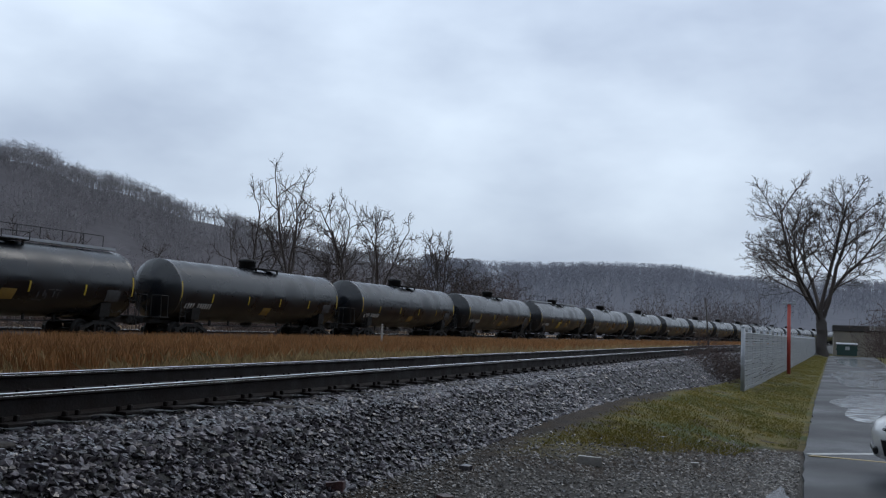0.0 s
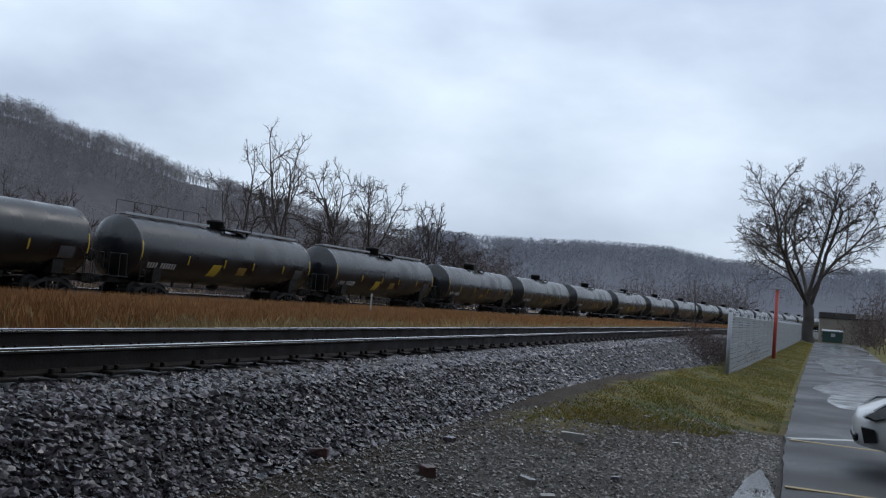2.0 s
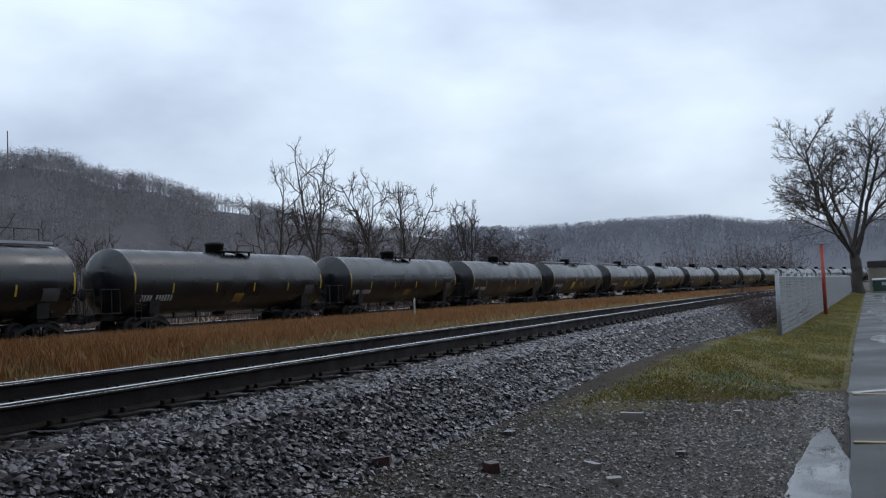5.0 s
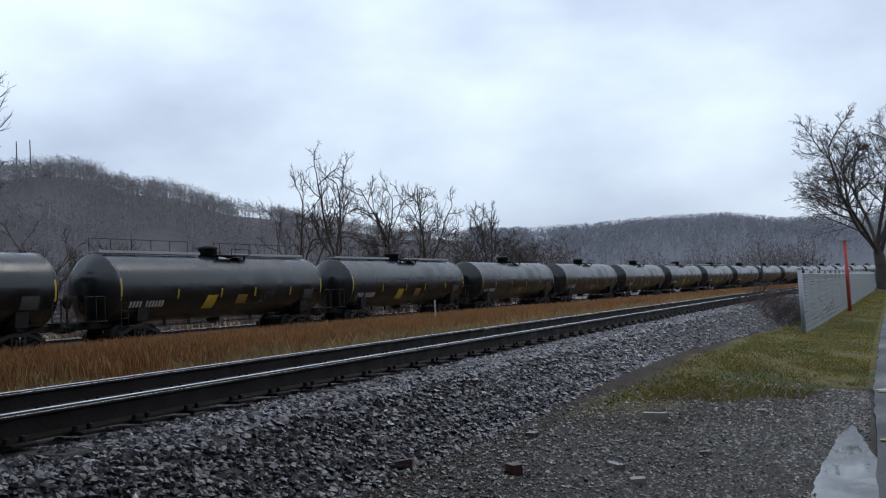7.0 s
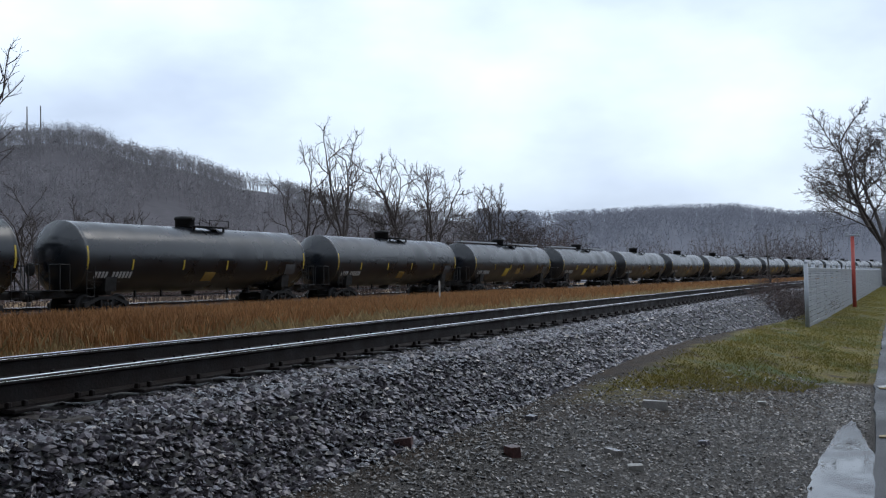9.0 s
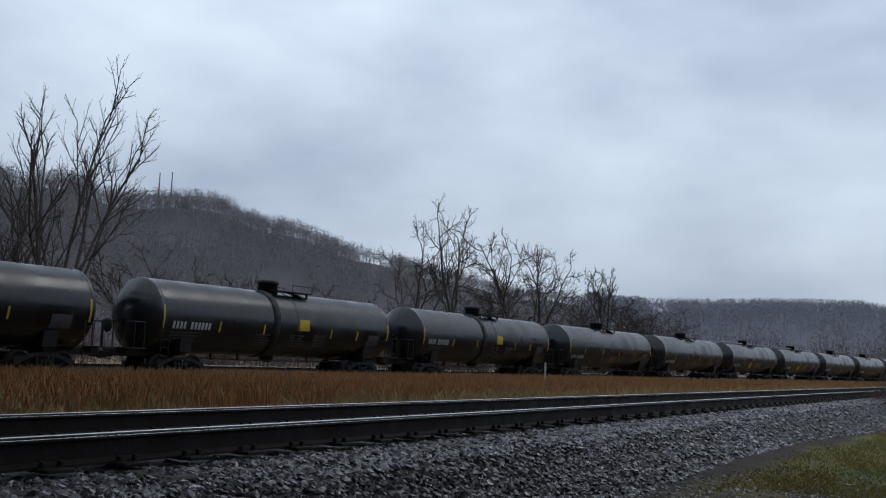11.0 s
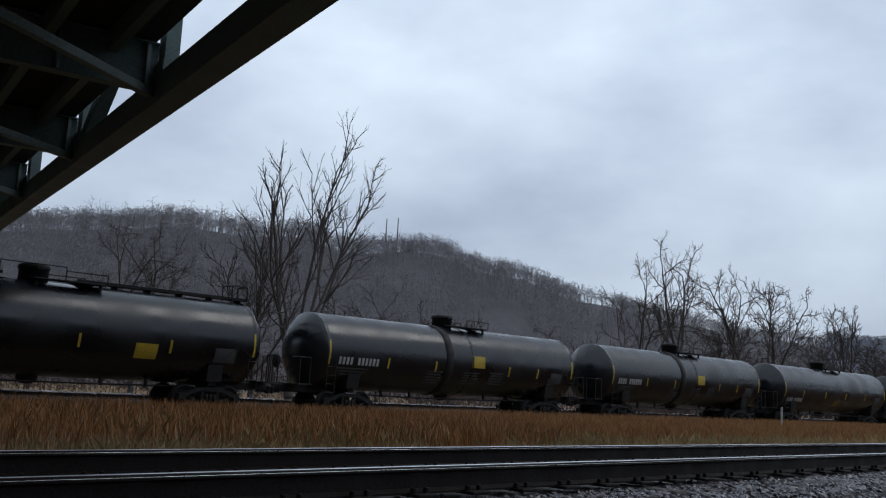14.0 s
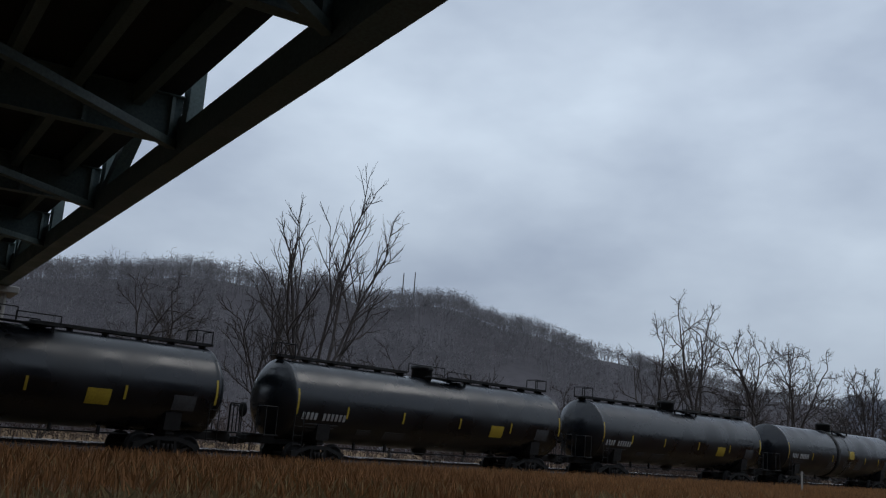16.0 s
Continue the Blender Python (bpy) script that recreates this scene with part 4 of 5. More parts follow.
def build_trees():
    build_tree("maple_tree", 8, 19.4, 15.5, "round", trunk=0.55, fine=0.010, label="large bare round-crowned tree at the end of the fence", m=pose(0.45, 106, 0))
    spots = [(54.0, 56, 17.8, 9.0, 21, "vase", "tall bare tree with upswept limbs behind the train"), (56.2, 58, 11.0, 5.0, 35, "vase", "slim bare tree beside a taller one"), (62.9, 60, 11.6, 6.5, 22, "open", "small bare tree at the foot of the hill"),
             (33.2, 100, 16.4, 9.0, 23, "open", "bare tree with crooked limbs behind the train"), (31.2, 100, 19.6, 8.5, 24, "open", "tall bare tree with crooked limbs behind the train"),
             (27.8, 108, 17.2, 10.0, 25, "open", "bare tree in the line-side woods"), (25.5, 112, 16.4, 7.5, 26, "open", "bare tree in the line-side woods"),
             (21.9, 125, 15.0, 8.0, 27, "open", "bare tree in the line-side woods"), (20.0, 128, 11.0, 8.0, 28, "open", "bare tree in the line-side woods"),
             (29.3, 106, 11.5, 8.0, 29, "open", "bare tree in the line-side woods"), (23.6, 118, 11.5, 8.0, 32, "open", "bare tree in the line-side woods"),
             (44.5, 66, 7.2, 5.0, 30, "vase", "young bare tree at the foot of the hill"), (48.8, 60, 7.8, 6.0, 33, "vase", "young bare tree at the foot of the hill"), (38.0, 90, 8.5, 6.0, 31, "open", "young bare tree at the foot of the hill")]
    made = []
    for az, dist, h, w, seed, form, lab in spots:
        made.append(build_tree("bare_tree", seed, h, w, form, trunk=(0.0165 if form == "vase" else 0.0150) * h, fine=(0.00024 if form == "vase" else 0.00014) * dist, label=lab, m=pose(*polar(az, dist))))
    far = random.Random(3)
    for k in range(20):
        a0, a1, r0, r1 = ((19, 30, 120, 160), (30, 72, 80, 130))[k % 2]
        src = made[far.choice((8, 10, 13))]
        x, y, z = polar(far.uniform(a0, a1), far.uniform(r0, r1))
        tagged(copy_thing(src, pose(x, y, z - far.uniform(2.0, 5.0), 0, 0, far.uniform(0, 360))), "bare winter tree in the distant tree line", "tree", "distant tree line")


def small_tree(seed, goals, low):
    """Limbs of a far tree of height 1: their starts, ends and relative widths."""
    rng = np.random.default_rng(seed)
    pts = []
    while len(pts) < goals:
        v = rng.uniform(-1, 1, 3)
        if v @ v < 1:
            pts.append((v[0] * 0.33, v[1] * 0.33, (1 + low) / 2 + v[2] * (1 - low) / 2))
    pos, par = limbs_to(rng, pts, [(0, 0, 0), (0.0, 0.0, low * 0.6)], [-1, 0], 0.09, 0.11, 0.15, 0.15, 0.6)
    load = np.ones(len(pos))
    for i in range(len(pos) - 1, 0, -1):
        load[par[i]] += load[i]
    a, b = np.array([pos[par[i]] for i in range(1, len(pos))]), np.array([pos[i] for i in range(1, len(pos))])
    return a, b + (b - a) * 0.35, 0.75 + 1.6 * np.sqrt(load[1:] / load[0])


def tree_field(name, n, place, lo, hi, w, mat, label, seed, goals=40, cat="woods", wide=1.0, low=0.2):
    """Many far bare trees of three growths, turned and sized at random, joined."""
    rng = np.random.default_rng(seed)
    kinds = [small_tree(seed * 7 + k, goals, low) for k in range(3)]
    base = np.array([place(rng) for _ in range(n)], dtype=float)
    base[:, 2] -= 0.3
    h, turn, kind = rng.uniform(lo, hi, n), rng.uniform(0, math.tau, n), rng.integers(0, 3, n)
    A, B, W = [], [], []
    for k, (a, b, r) in enumerate(kinds):
        i = np.where(kind == k)[0]
        c, s = np.cos(turn[i])[:, None], np.sin(turn[i])[:, None]
        sx = (h[i] * rng.uniform(0.8, 1.25, len(i)) * wide)[:, None]
        for src, out in ((a, A), (b, B)):
            p = np.stack([(src[None, :, 0] * c - src[None, :, 1] * s) * sx, (src[None, :, 0] * s + src[None, :, 1] * c) * sx, src[None, :, 2] * h[i][:, None]], 2)
            out.append((p + base[i][:, None]).reshape(-1, 3))
        W.append(np.tile(r, len(i)))
    A, B, W = np.concatenate(A), np.concatenate(B), (np.concatenate(W) * w)[:, None]
    dd = B - A
    side = np.cross(dd, np.array([0.3, 0.2, 1.0]))
    side = side / (np.linalg.norm(side, axis=1, keepdims=True) + 1e-9) * W
    up = np.cross(dd, side)
    up = up / (np.linalg.norm(up, axis=1, keepdims=True) + 1e-9) * W
    V = np.stack([A + side, A - side * 0.5 + up * 0.87, A - side * 0.5 - up * 0.87, B], 1).reshape(-1, 3)
    o = np.arange(len(A))[:, None, None] * 4
    Fc = (o + np.array([(0, 1, 3), (1, 2, 3), (2, 0, 3)])[None]).reshape(-1, 3)
    return tagged(new(name, raw_mesh(name, V, Fc, mat)), label, cat, kind="stuff")


def sticks(name, n, place, lo, hi, w, mat, label, seed, twigs=9, cat="woods", spread=0.75, low=0.25):
    """Far bare trees: a thin stem with fine upswept twigs each, joined."""
    rng = np.random.default_rng(seed)
    base = np.array([place(rng) for _ in range(n)], dtype=float)
    base[:, 2] -= 0.3
    h = rng.uniform(lo, hi, n)
    tip = base + np.stack([rng.normal(0, 0.06, n) * h, rng.normal(0, 0.06, n) * h, h], 1)
    A, B, W = [base], [base + (tip - base) * 0.7], [np.full(n, w * 2.0)]
    for k in range(twigs):
        f = rng.uniform(low, 0.78, n)[:, None]
        a, t = rng.uniform(0, math.tau, n), rng.uniform(0.15, spread, n)
        L = (h * rng.uniform(0.16, 0.42, n))[:, None]
        s = base + (tip - base) * f
        A.append(s)
        B.append(s + np.stack([np.cos(a) * np.sin(t), np.sin(a) * np.sin(t), np.cos(t)], 1) * L)
        W.append(np.full(n, w * 0.9))
    A, B, W = np.concatenate(A), np.concatenate(B), np.concatenate(W)[:, None]
    dd = B - A
    side = np.cross(dd, np.array([0.3, 0.2, 1.0]))
    side = side / (np.linalg.norm(side, axis=1, keepdims=True) + 1e-9) * W
    up = np.cross(dd, side)
    up = up / (np.linalg.norm(up, axis=1, keepdims=True) + 1e-9) * W
    V = np.stack([A + side, A - side * 0.5 + up * 0.87, A - side * 0.5 - up * 0.87, B], 1).reshape(-1, 3)
    o = np.arange(len(A))[:, None, None] * 4
    Fc = (o + np.array([(0, 1, 3), (1, 2, 3), (2, 0, 3)])[None]).reshape(-1, 3)
    return tagged(new(name, raw_mesh(name, V, Fc, mat)), label, cat, kind="stuff")


# ================= hills =================
# Azimuths from 120 on: unseen hill behind the camera, added to dim reflections.
RIDGE = [(-40, 3.0, 700), (-4, 2.9, 900), (4, 3.0, 900), (8, 3.6, 880), (13, 3.6, 860), (17, 3.4, 800), (21, 3.5, 700), (26, 3.9, 560), (31, 4.9, 470), (36.5, 5.95, 430),
         (41.6, 7.35, 400), (46, 8.3, 380), (50, 8.1, 370), (55, 8.9, 360), (61, 8.9, 350), (68, 8.0, 350), (75, 7.0, 350), (120, 7.0, 360), (155, 20.0, 160), (200, 26.0, 125), (285, 26.0, 125), (312, 8.0, 300), (320, 3.0, 700)]


def ridge(az):
    for (a, e, r), (b, f, s) in zip(RIDGE[:-1], RIDGE[1:]):
        if az <= b:
            t = smooth(a, b, az)
            return e + (f - e) * t, r + (s - r) * t
    return RIDGE[-1][1:]


def hill_point(az, f):
    """A point of the hillside, f from its foot (0) to its ridge (1) and beyond."""
    e, r = ridge(az)
    top = math.tan(radians(e)) * r
    d = r * (0.38 + 0.62 * f) if f <= 1 else r * f
    h = top * (smooth(-0.05, 1.05, f) if f <= 1 else 1 - 0.25 * (f - 1))
    h += 2.5 * noise.noise((az * 0.22, f * 3, 1)) * f
    return polar(az, d, h - 1.0)


def build_hills():
    fs = [0, 0.12, 0.25, 0.4, 0.55, 0.7, 0.82, 0.92, 1.0, 1.15, 1.5]
    w = len(fs)
    for a0, a1, mat, lab in ((23, 320, M_HILL, "long wooded valley side under low cloud, with an unseen part added behind the camera to dim reflections"), (-40, 23, M_FARHILL, "distant wooded valley side, mist put into its colour")):
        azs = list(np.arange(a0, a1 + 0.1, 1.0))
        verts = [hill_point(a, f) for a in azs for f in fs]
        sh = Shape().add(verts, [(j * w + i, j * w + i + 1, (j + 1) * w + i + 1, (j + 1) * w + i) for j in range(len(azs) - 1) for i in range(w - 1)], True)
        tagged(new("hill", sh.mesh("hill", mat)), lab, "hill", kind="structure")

    def slope(a0, a1, f0, f1):
        def place(rng):
            while True:
                a, f = rng.uniform(a0, a1), f0 + (f1 - f0) * math.sqrt(rng.random())
                if noise.noise((a * 0.35, f * 4.0, 3)) > -0.45 + 0.3 * rng.random() - 0.3 * (f > 0.95):
                    return hill_point(a, f)
        return place
    tree_field("hill_woods", 8000, slope(23, 85, 0.05, 0.99), 5, 9.5, 0.048, M_WOODS, "bare woods on the hillside, mist put into their grey", 41, 17, "woods", 1.15)
    tree_field("hill_woods", 480, slope(23, 85, 0.95, 1.01), 3.0, 9.5, 0.050, M_WOODS, "bare woods along the ridge, mist put into their grey", 42, 70, "woods", 1.2, 0.25)
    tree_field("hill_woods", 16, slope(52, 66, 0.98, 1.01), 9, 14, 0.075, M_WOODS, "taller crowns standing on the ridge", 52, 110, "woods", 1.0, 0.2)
    tree_field("hill_woods", 5200, slope(-12, 23, 0.25, 1.0), 7, 14, 0.14, M_FARWOODS, "bare woods on the far valley side, haze put into their colour", 43, 14, "woods", 1.3)

    def belt(a0, a1, r0, r1):
        def place(rng):
            return polar(rng.uniform(a0, a1), rng.uniform(r0, r1))
        return place
    tree_field("line_side_brush", 420, belt(17, 31, 118, 155), 4, 10.5, 0.030, M_BRUSH, "reddish-brown thicket behind the train", 44, 60, "thicket", 1.1, 0.08)
    tree_field("line_side_brush", 520, belt(29, 76, 62, 110), 2.0, 5.4, 0.020, M_BRUSH, "reddish-brown thicket behind the train", 45, 50, "thicket", 1.2, 0.05)
    tree_field("line_side_brush", 260, belt(30, 46, 95, 125), 3, 8, 0.026, M_BRUSH, "reddish-brown thicket behind the train", 50, 60, "thicket", 1.1, 0.08)
    tree_field("line_side_brush", 130, belt(3, 10.5, 240, 300), 5, 15, 0.05, M_DISTANT, "bare grove in the distance, haze put into its colour", 46, 90, "thicket", 1.2, 0.08)
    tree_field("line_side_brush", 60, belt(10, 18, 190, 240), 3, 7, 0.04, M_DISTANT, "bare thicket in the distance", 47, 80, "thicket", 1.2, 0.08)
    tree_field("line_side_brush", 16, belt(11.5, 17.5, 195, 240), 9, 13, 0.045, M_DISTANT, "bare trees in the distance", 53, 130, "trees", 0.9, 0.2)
    x, y, z = hill_point(47.25, 1.0)
    ho = thing("house", "small pale house standing on the ridge", "house", pose(x, y, z - 0.3, 0, 0, 30))
    part("wall", Shape().prism([(-2.4, 0), (2.4, 0), (2.4, 2.6), (0, 4.0), (-2.4, 2.6)], "y", -2.6, 2.6), M_CONC, ho, "pale rendered wall")
    for sx in (-1, 1):
        part("roof", Shape().prism([(sx * 2.8, 2.36), (0, 4.02), (0, 4.2), (sx * 2.8, 2.54)], "y", -2.9, 2.9), M_GALV, ho, "grey roof slope")
    part("window", Shape().box((0, -2.62, 1.5), (1.0, 0.06, 1.1)), M_GLASS, ho, "dark window")
    # two bare masts on the ridge
    for az in (48.1, 48.8):
        x, y, z = hill_point(az, 1.0)
        mast = thing("mast", "tall thin bare mast on the ridge", "mast", pose(x, y, z), "masts on the ridge")
        part("pole", Shape().tube((0, 0, -1), (0, 0, 15), 0.28, 0.18, 8), M_BARK, mast)


# ================= fence, post, bush, dumpster, building =================
FENCE_A, FENCE_B = Vector((-1.95, 27.6, 0.06)), Vector((-0.3, 105.0, 0.0))


def build_fence():
    fe = thing("fence", "grey slatted chain-link fence with galvanised posts", "fence")
    run = FENCE_B - FENCE_A
    L = run.length
    d = run.normalized()
    ang = math.degrees(math.atan2(d.y, d.x)) - 90
    post = Shape().tube((0, 0, -0.2), (0, 0, 1.86), 0.058, 0.058, 10).lathe([(1.86, 0.055), (1.90, 0.05), (1.94, 0.02)], "z", 10).mesh("post", M_GALV)
    n = 26
    for i in range(n + 1):
        p = FENCE_A + run * (i / n)
        part("post", post, None, fe, "round galvanised post" if i == 0 else "", pose(p.x - (0.07 if i else 0.0), p.y, p.z))
    part("top_rail", Shape().tube(FENCE_A + Vector((0, 0, 1.74)), FENCE_B + Vector((0, 0, 1.74)), 0.022, 0.022, 6), M_GALV, fe, "galvanised top rail")
    bay = L / n
    slat = Shape().box((0, 0, 0), (0.012, bay - 0.03, 0.066)).mesh("slat", M_SLAT)
    rest = Shape()
    rot = Matrix.Rotation(radians(ang), 3, "Z")
    for i in range(n):
        p = FENCE_A + d * bay * (i + 0.5)
        for k in range(22):
            z = p.z + 0.10 + 0.0755 * k + random.uniform(-0.004, 0.004)
            if i < 13:
                part("slat", slat, None, fe, m=pose(p.x + (0.008 if k % 2 else -0.004), p.y, z, random.uniform(-0.15, 0.15), random.uniform(-6, 6), ang))
            else:
                rest.box((p.x + (0.008 if k % 2 else -0.004), p.y, z), (0.012, bay - 0.03, 0.066), rot)
    part("slat_row", rest, M_SLAT, fe, "grey slats farther along")["kind"] = "stuff"


def build_post():
    x, y = -1.26, 46.0
    po = thing("marker_post", "tall red painted post with a flat crosspiece", "post", pose(x, y, 0.05))
    part("pole", Shape().tube((0, 0, -0.3), (0, 0, 3.2), 0.085, 0.08, 12), M_RED, po, "red painted steel pole")
    part("crosspiece", Shape().box((0, 0, 3.24), (0.62, 0.18, 0.08), chamfer=0.015), M_GALV, po, "grey flat crosspiece")
    for sx in (-0.22, 0.22):
        part("lamp_head", Shape().box((sx, 0, 3.33), (0.12, 0.12, 0.12), chamfer=0.02), M_GALV, po, "small pale box on the crosspiece")


def build_far_end():
    du = thing("dumpster", "green steel dumpster with a grey lid", "dumpster", pose(2.75, 108, 0.05))
    part("body", Shape().prism([(-0.95, 0.12), (0.95, 0.12), (1.0, 1.25), (-1.0, 1.25)], "y", -0.8, 0.8), M_GREEN, du, "dark green steel body")
    part("lid", Shape().box((0, 0, 1.34), (2.1, 1.75, 0.12), pose(0, 0, 0, 4, 0, 0).to_3x3(), chamfer=0.03), M_GALV, du, "grey plastic lid")
    part("notice", Shape().box((0.05, -0.815, 0.9), (0.42, 0.02, 0.34)), M_WHITE, du, "small pale notice")
    for sx in (-1.02, 1.02):
        part("lifting_pocket", Shape().box((sx, 0, 0.75), (0.10, 1.2, 0.2), chamfer=0.02), M_GREEN, du)
    ho = thing("shed", "low tan block building with a dark flat roof", "building", pose(4.6, 122, 0))
    part("wall", Shape().box((0, 0, 1.4), (6.0, 7, 2.8), chamfer=0.03), M_BRICK, ho, "tan block wall")
    part("roof", Shape().box((0, 0, 3.15), (6.2, 7.3, 0.7), chamfer=0.05), M_ROOF, ho, "dark roof edge")
    part("fascia", Shape().box((1.9, -3.7, 3.2), (2.2, 0.08, 0.5), chamfer=0.02), M_CONC, ho, "pale fascia panel")


def build_bush():
    def place(rng):
        y = 31 + 8 * rng.random()
        x = rng.uniform(-4.2, -2.3) + bend(y)
        return x, y, ground_z(x, y)
    tree_field("bush", 130, place, 0.7, 1.7, 0.0055, M_BRUSH, "leafless brown bushes beside the ballast", 48, 60, "bush", 1.3, 0.05)
    def place2(rng):
        y = 60 + 45 * rng.random()
        return rng.uniform(4.5, 9), y + 15, 0
    tree_field("line_side_brush", 60, place2, 3, 7, 0.022, M_BRUSH, "dark bare shrubs beside the lot", 49, 70, "thicket", 1.1, 0.05)


# ================= parked car =================
def build_car():
    """White saloon, nose towards the track."""
    car = thing("car", "white parked car with black lower grille", "car", pose(0.60, 12.7, 0.05))
    half = 0.9
    prof = [(0.02, 0.28), (0.0, 0.55), (0.06, 0.68), (0.35, 0.80), (1.25, 0.96), (1.45, 1.00), (2.15, 1.42), (3.2, 1.46), (4.0, 1.08), (4.45, 1.02), (4.52, 0.6), (4.48, 0.30), (0.9, 0.22)]
    sh = Shape()
    cols = 9
    rows = []
    for j in range(cols):
        s = -1 + 2 * j / (cols - 1)
        row = []
        for x, z in prof:
            tuck = 0.22 * abs(s) ** 3 if x < 1.2 else 0.0
            roof = 1 - (0.20 * max(0.0, (z - 0.95) / 0.5))
            row.append((x + tuck * (1 - min(1.0, x / 1.2)) + 0.10 * s * s, s * half * roof, z - 0.05 * s ** 4 * (z > 0.9)))
        rows.append(row)
    k = len(prof)
    verts = [p for r in rows for p in r]
    faces = [(j * k + i, j * k + (i + 1) % k, (j + 1) * k + (i + 1) % k, (j + 1) * k + i) for j in range(cols - 1) for i in range(k)]
    faces += [tuple(range(k)), tuple(range((cols - 1) * k, cols * k))]
    part("body", sh.add(verts, faces, True), M_CARW, car, "glossy white bodywork")
    part("windscreen", Shape().prism([(1.50, 1.03), (2.10, 1.40), (2.14, 1.40), (1.56, 1.02)], "y", -0.66, 0.66), M_GLASS, car, "dark windscreen")
    for s in (-1, 1):
        part("headlight", Shape().prism([(0.10, 0.66), (0.30, 0.78), (0.62, 0.83), (0.45, 0.70), (0.20, 0.62)], "y", s * 0.60, s * 0.86), M_LAMP, car, "dark-rimmed headlight")
        part("headlight_rim", Shape().prism([(0.08, 0.63), (0.30, 0.80), (0.66, 0.845), (0.45, 0.68), (0.20, 0.60)], "y", s * 0.62, s * 0.83), M_BLACK, car)
        part("vent", Shape().prism([(0.10, 0.34), (0.06, 0.52), (0.20, 0.50), (0.24, 0.36)], "y", s * 0.66, s * 0.80), M_BLACK, car, "black bumper vent")
        for x in (0.95, 3.6):
            w = part("wheel", Shape().lathe([(s * 0.68, 0.20), (s * 0.68, 0.30), (s * 0.71, 0.33), (s * 0.86, 0.33), (s * 0.89, 0.30), (s * 0.89, 0.22)], "y", 20, (x, 0, 0.33)), M_TYRE, car, "black tyre")
            part("rim", Shape().lathe([(s * 0.84, 0.22), (s * 0.88, 0.22), (s * 0.89, 0.05), (s * 0.88, 0.02)], "y", 16, (x, 0, 0.33)), M_GALV, w, "silver wheel rim")
    part("grille", Shape().box((0.03, 0, 0.36), (0.06, 0.8, 0.09), chamfer=0.02), M_BLACK, car, "black lower grille")


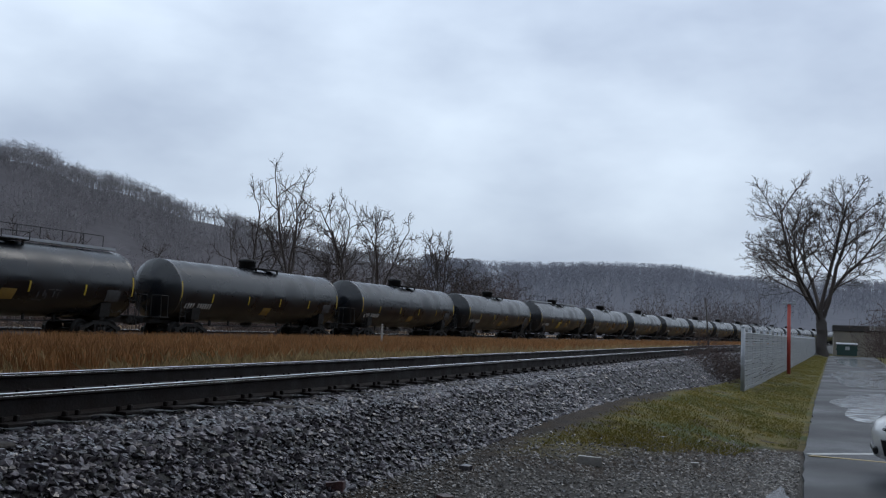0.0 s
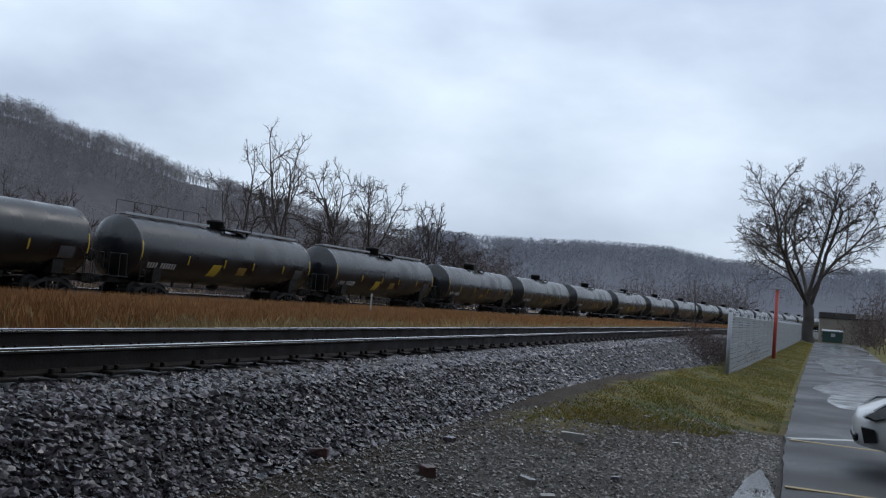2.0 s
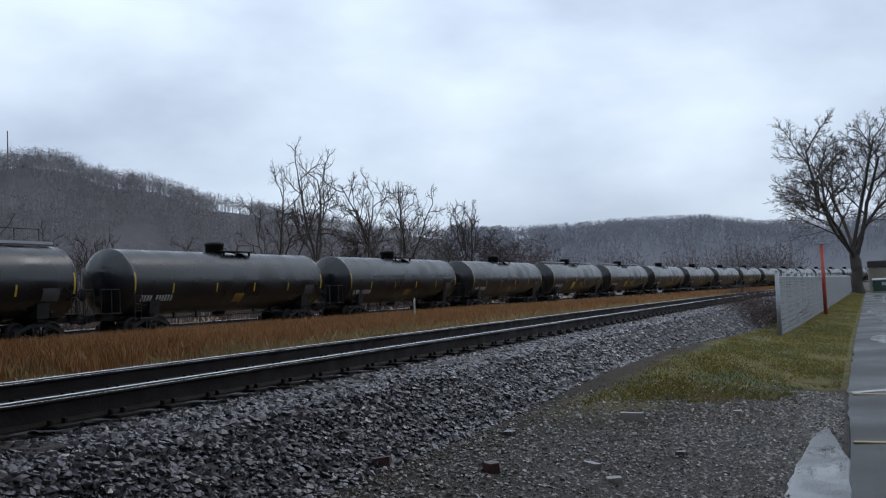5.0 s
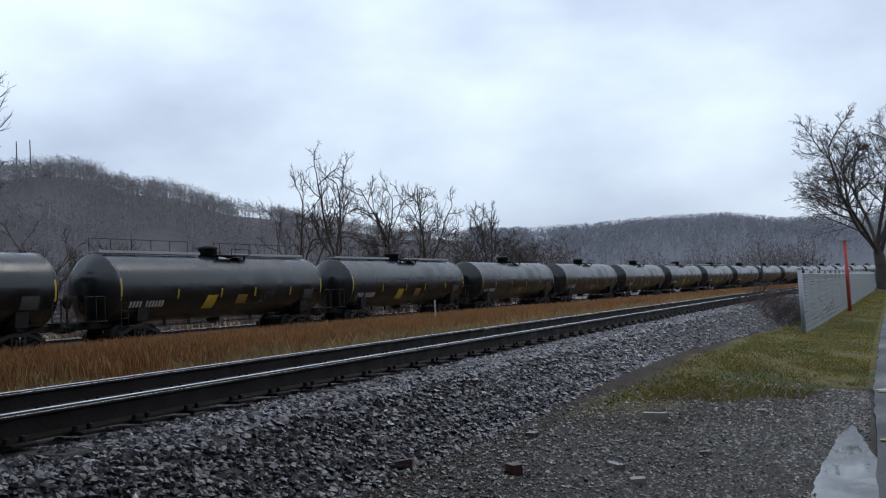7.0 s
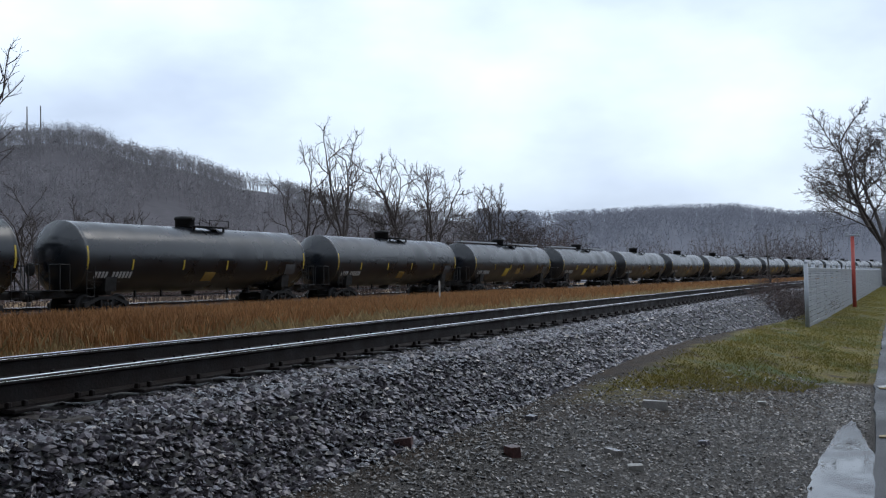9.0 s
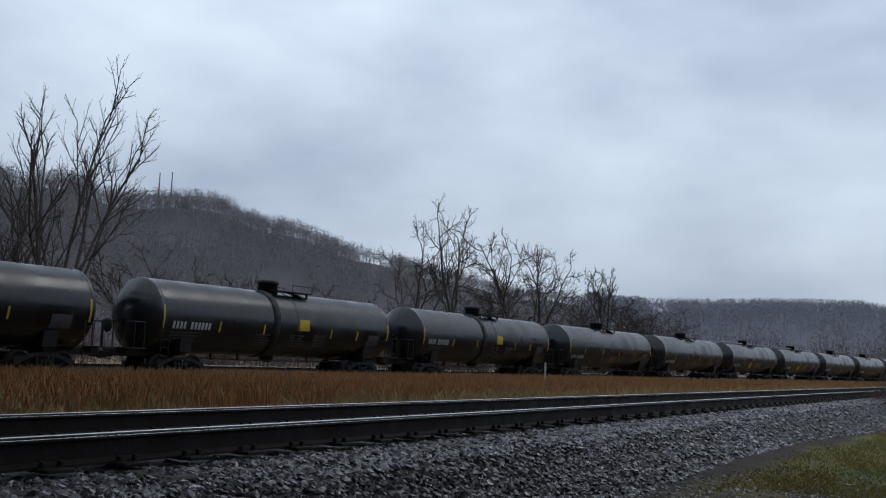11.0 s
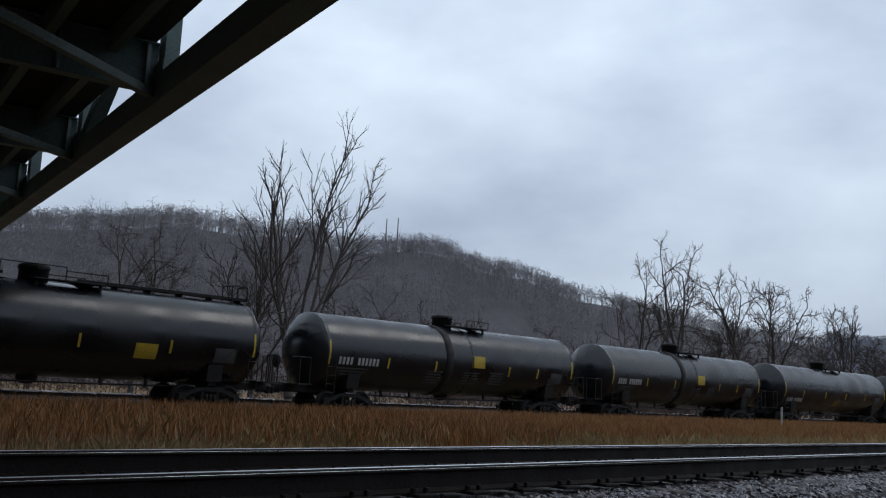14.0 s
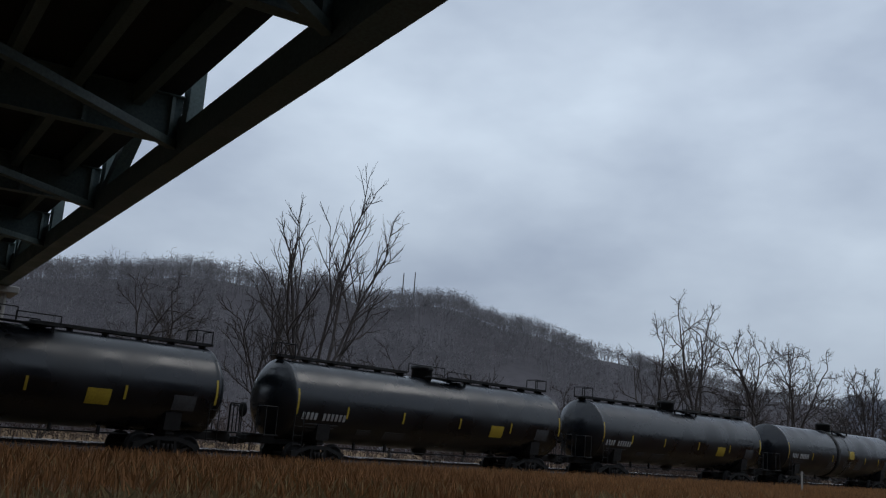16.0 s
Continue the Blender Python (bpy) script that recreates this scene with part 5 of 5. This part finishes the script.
# ================= bridge overhead =================
def build_bridge():
    """Deck truss that crosses over the tracks; its lower chord is 8.7 m up."""
    br = thing("truss_bridge", "dark green steel truss bridge crossing overhead", "bridge")
    ang = math.degrees(math.atan2(-0.2067, 1.0))
    rot = Matrix.Rotation(radians(ang), 3, "Z")
    org = Vector((0, 7.36, 8.67))

    def at(u, v, w):
        """u along the bridge (towards +x), v across it (towards +y), w up from the chord's underside."""
        return org + rot @ Vector((u, v, w))
    PANEL, U0 = 9.45, -23.0
    nodes = [U0 + PANEL * k for k in range(-12, 14)]
    width = 12.5

    def beam(sh, a, b, w, h):
        a, b = Vector(a), Vector(b)
        q = (b - a).to_track_quat("X", "Z").to_matrix()
        return sh.box((a + b) / 2, ((b - a).length, w, h), q)
    for v in (-0.32, -width):
        ch = Shape()
        beam(ch, at(nodes[0], v, 0.38), at(nodes[-1], v, 0.38), 0.70, 0.76)
        c = part("bottom_chord", ch, M_BRIDGE, br, "riveted box-section lower chord")
        tc = Shape()
        beam(tc, at(nodes[0], v, 6.0), at(nodes[-1], v, 6.0), 0.55, 0.6)
        part("top_chord", tc, M_BRIDGE, br, "upper chord under the deck")
        for i, u in enumerate(nodes):
            s = Shape()
            beam(s, at(u, v, 0.6), at(u, v, 5.8), 0.42, 0.34)
            part("vertical", s, M_BRIDGE, br)
            g = Shape().box(at(u, v + 0.33, 0.55), (1.5, 0.03, 1.1), rot).box(at(u, v - 0.33, 0.55), (1.5, 0.03, 1.1), rot)
            part("gusset_plate", g, M_BRIDGE, br, "riveted gusset plate")
            if i + 1 < len(nodes):
                s = Shape()
                a, b = (u, nodes[i + 1]) if i % 2 else (nodes[i + 1], u)
                beam(s, at(a, v, 0.6), at(b, v, 5.8), 0.45, 0.5)
                part("diagonal", s, M_BRIDGE, br)
    for i, u in enumerate(nodes):
        f = Shape()
        beam(f, at(u, -0.6, 1.0), at(u, -width + 0.3, 1.0), 0.04, 1.3)
        beam(f, at(u, -0.6, 0.36), at(u, -width + 0.3, 0.36), 0.36, 0.04)
        beam(f, at(u, -0.6, 1.64), at(u, -width + 0.3, 1.64), 0.36, 0.04)
        for k in range(5):
            beam(f, at(u + 0.10, -0.9 - 2.2 * k, 0.4), at(u + 0.10, -0.9 - 2.2 * k, 1.6), 0.10, 0.14)
        part("floor_beam", f, M_BRIDGE, br, "deep plated cross beam with stiffeners")
        if i + 1 < len(nodes):
            s = Shape()
            beam(s, at(u, -0.7, 0.30), at(nodes[i + 1], -width + 0.3, 0.30), 0.24, 0.22)
            part("lateral_brace", s, M_BRIDGE, br, "pale-edged diagonal bracing bar")
    for v in (-1.8, -3.4, -5.0, -6.6, -8.2, -9.8, -11.2):
        s = Shape()
        beam(s, at(nodes[0], v, 1.45), at(nodes[-1], v, 1.45), 0.25, 0.55)
        part("stringer", s, M_BRIDGE, br)
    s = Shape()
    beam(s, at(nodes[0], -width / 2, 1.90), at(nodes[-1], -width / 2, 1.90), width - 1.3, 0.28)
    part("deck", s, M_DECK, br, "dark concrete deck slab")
    for u in (-57, -114, 34, 90):
        pi = thing("bridge_pier", "pale concrete bridge pier beside the tracks", "bridge pier", group="bridge piers")
        p = at(u, -width / 2, 0)
        part("shaft", Shape().box((p.x, p.y, 4.0), (2.2, 12.5, 9.0), rot, 0.15), M_CONC, pi, "pale weathered concrete")
        part("cap", Shape().box((p.x, p.y, 8.45), (2.8, 13.6, 0.42), rot, 0.06), M_CONC, pi)


# ================= small things =================
def build_small():
    def lump(name, x, y, size, mat, label, seed, cat):
        rng = np.random.default_rng(seed)
        bm = bmesh.new()
        for sx in (-1, 1):
            for sy in (-1, 1):
                for sz in (-1, 1):
                    for k in range(2):
                        bm.verts.new([s * h / 2 * rng.uniform(0.75, 1.0) for s, h in zip((sx, sy, sz), size)])
        bmesh.ops.convex_hull(bm, input=bm.verts)
        me = bpy.data.meshes.new(name)
        bm.to_mesh(me)
        bm.free()
        me.materials.append(mat)
        z = max(ground_z(x, y), ballast_z(x - (NEAR_RAIL + FAR_RAIL) / 2 - bend(y)) if x < -2.9 else -1)
        ob = new(name, me)
        ob.matrix_basis = pose(x, y, z + size[2] * 0.32, rng.uniform(-6, 6), rng.uniform(-6, 6), rng.uniform(-40, 40))
        tagged(ob, label, cat)
    lump("rock", -2.2, 9.8, (0.26, 0.16, 0.09), M_PALE, "pale flat rock lying on gravel", 1, "rock")
    lump("brick", -3.3, 6.3, (0.14, 0.10, 0.10), M_REDBRICK, "broken wet red brick on the ballast", 2, "brick")
    lump("rock", -1.35, 11.6, (0.10, 0.07, 0.05), M_PALE, "small pale stone in the turf", 3, "rock")
    lump("rock", -1.75, 7.1, (0.12, 0.08, 0.05), M_PALE, "small pale stone on gravel", 4, "rock")
    lump("rock", -2.0, 7.4, (0.14, 0.09, 0.05), M_GRAVEL, "grey stone on gravel", 5, "rock")
    lump("brick", -2.55, 6.6, (0.13, 0.09, 0.09), M_REDBRICK, "broken dark brick on gravel", 6, "brick")
    lump("litter", -1.95, 13.1, (0.10, 0.06, 0.02), M_WHITE, "scrap of white litter on the turf edge", 7, "litter")
    lump("litter", -1.25, 15.6, (0.08, 0.05, 0.02), M_WHITE, "scrap of white litter in the turf", 8, "litter")
    lump("rock", -2.9, 8.0, (0.10, 0.08, 0.06), M_STONE, "dark stone on gravel", 9, "rock")
    lump("rock", -1.5, 8.6, (0.09, 0.07, 0.05), M_STONE, "dark stone on gravel", 10, "rock")
    st = new("stick", Shape().rod([(-4.15, 4.42, 0.70), (-4.05, 4.55, 0.735), (-3.98, 4.72, 0.72)], 0.008, 5).mesh("stick", M_PALE))
    tagged(st, "pale bare stick lying on the ballast", "stick")
    # brown dead weed clumps in the turf
    for k, (x, y) in enumerate(((-1.55, 20.3), (-0.75, 18.6), (-0.9, 24.0))):
        def near(rng, x=x, y=y):
            px, py = x + rng.normal(0, 0.10), y + rng.normal(0, 0.16)
            return px, py, ground_z(px, py)
        sticks("weed_clump", 22, near, 0.10, 0.34, 0.004, M_BRUSH, "dead brown weeds in the turf", 60 + k, 10, "weeds")
    # thin leaning stake beside the far track
    x, y, z = polar(5.95, 70)
    sk = thing("stake", "thin dark stake beside the tracks", "post", pose(x, y, z, 0, -4, 0))
    part("shaft", Shape().tube((0, 0, -0.3), (0, 0, 3.6), 0.06, 0.045, 8), M_BARK, sk)
    # pale line-side marker post in the dry grass
    x, y, z = polar(25.3, 48)
    mk = thing("line_marker", "thin pale marker post standing in dry grass", "post", pose(x, y, z))
    part("stake", Shape().box((0, 0, 0.62), (0.09, 0.04, 1.3), chamfer=0.01), M_PALE, mk)


def motions():
    for k, car in TRAIN.items():
        walk(car, [(float(t), car_pose(k, t)) for t in range(17)])


build_ground()
build_lot()
near_track = build_track()
build_train_track()
build_hills()
build_train()
build_bridge()
build_trees()
build_fence()
build_post()
build_far_end()
build_bush()
build_car()
build_small()
build_grass()
build_stones()
build_ties(near_track)
motions()
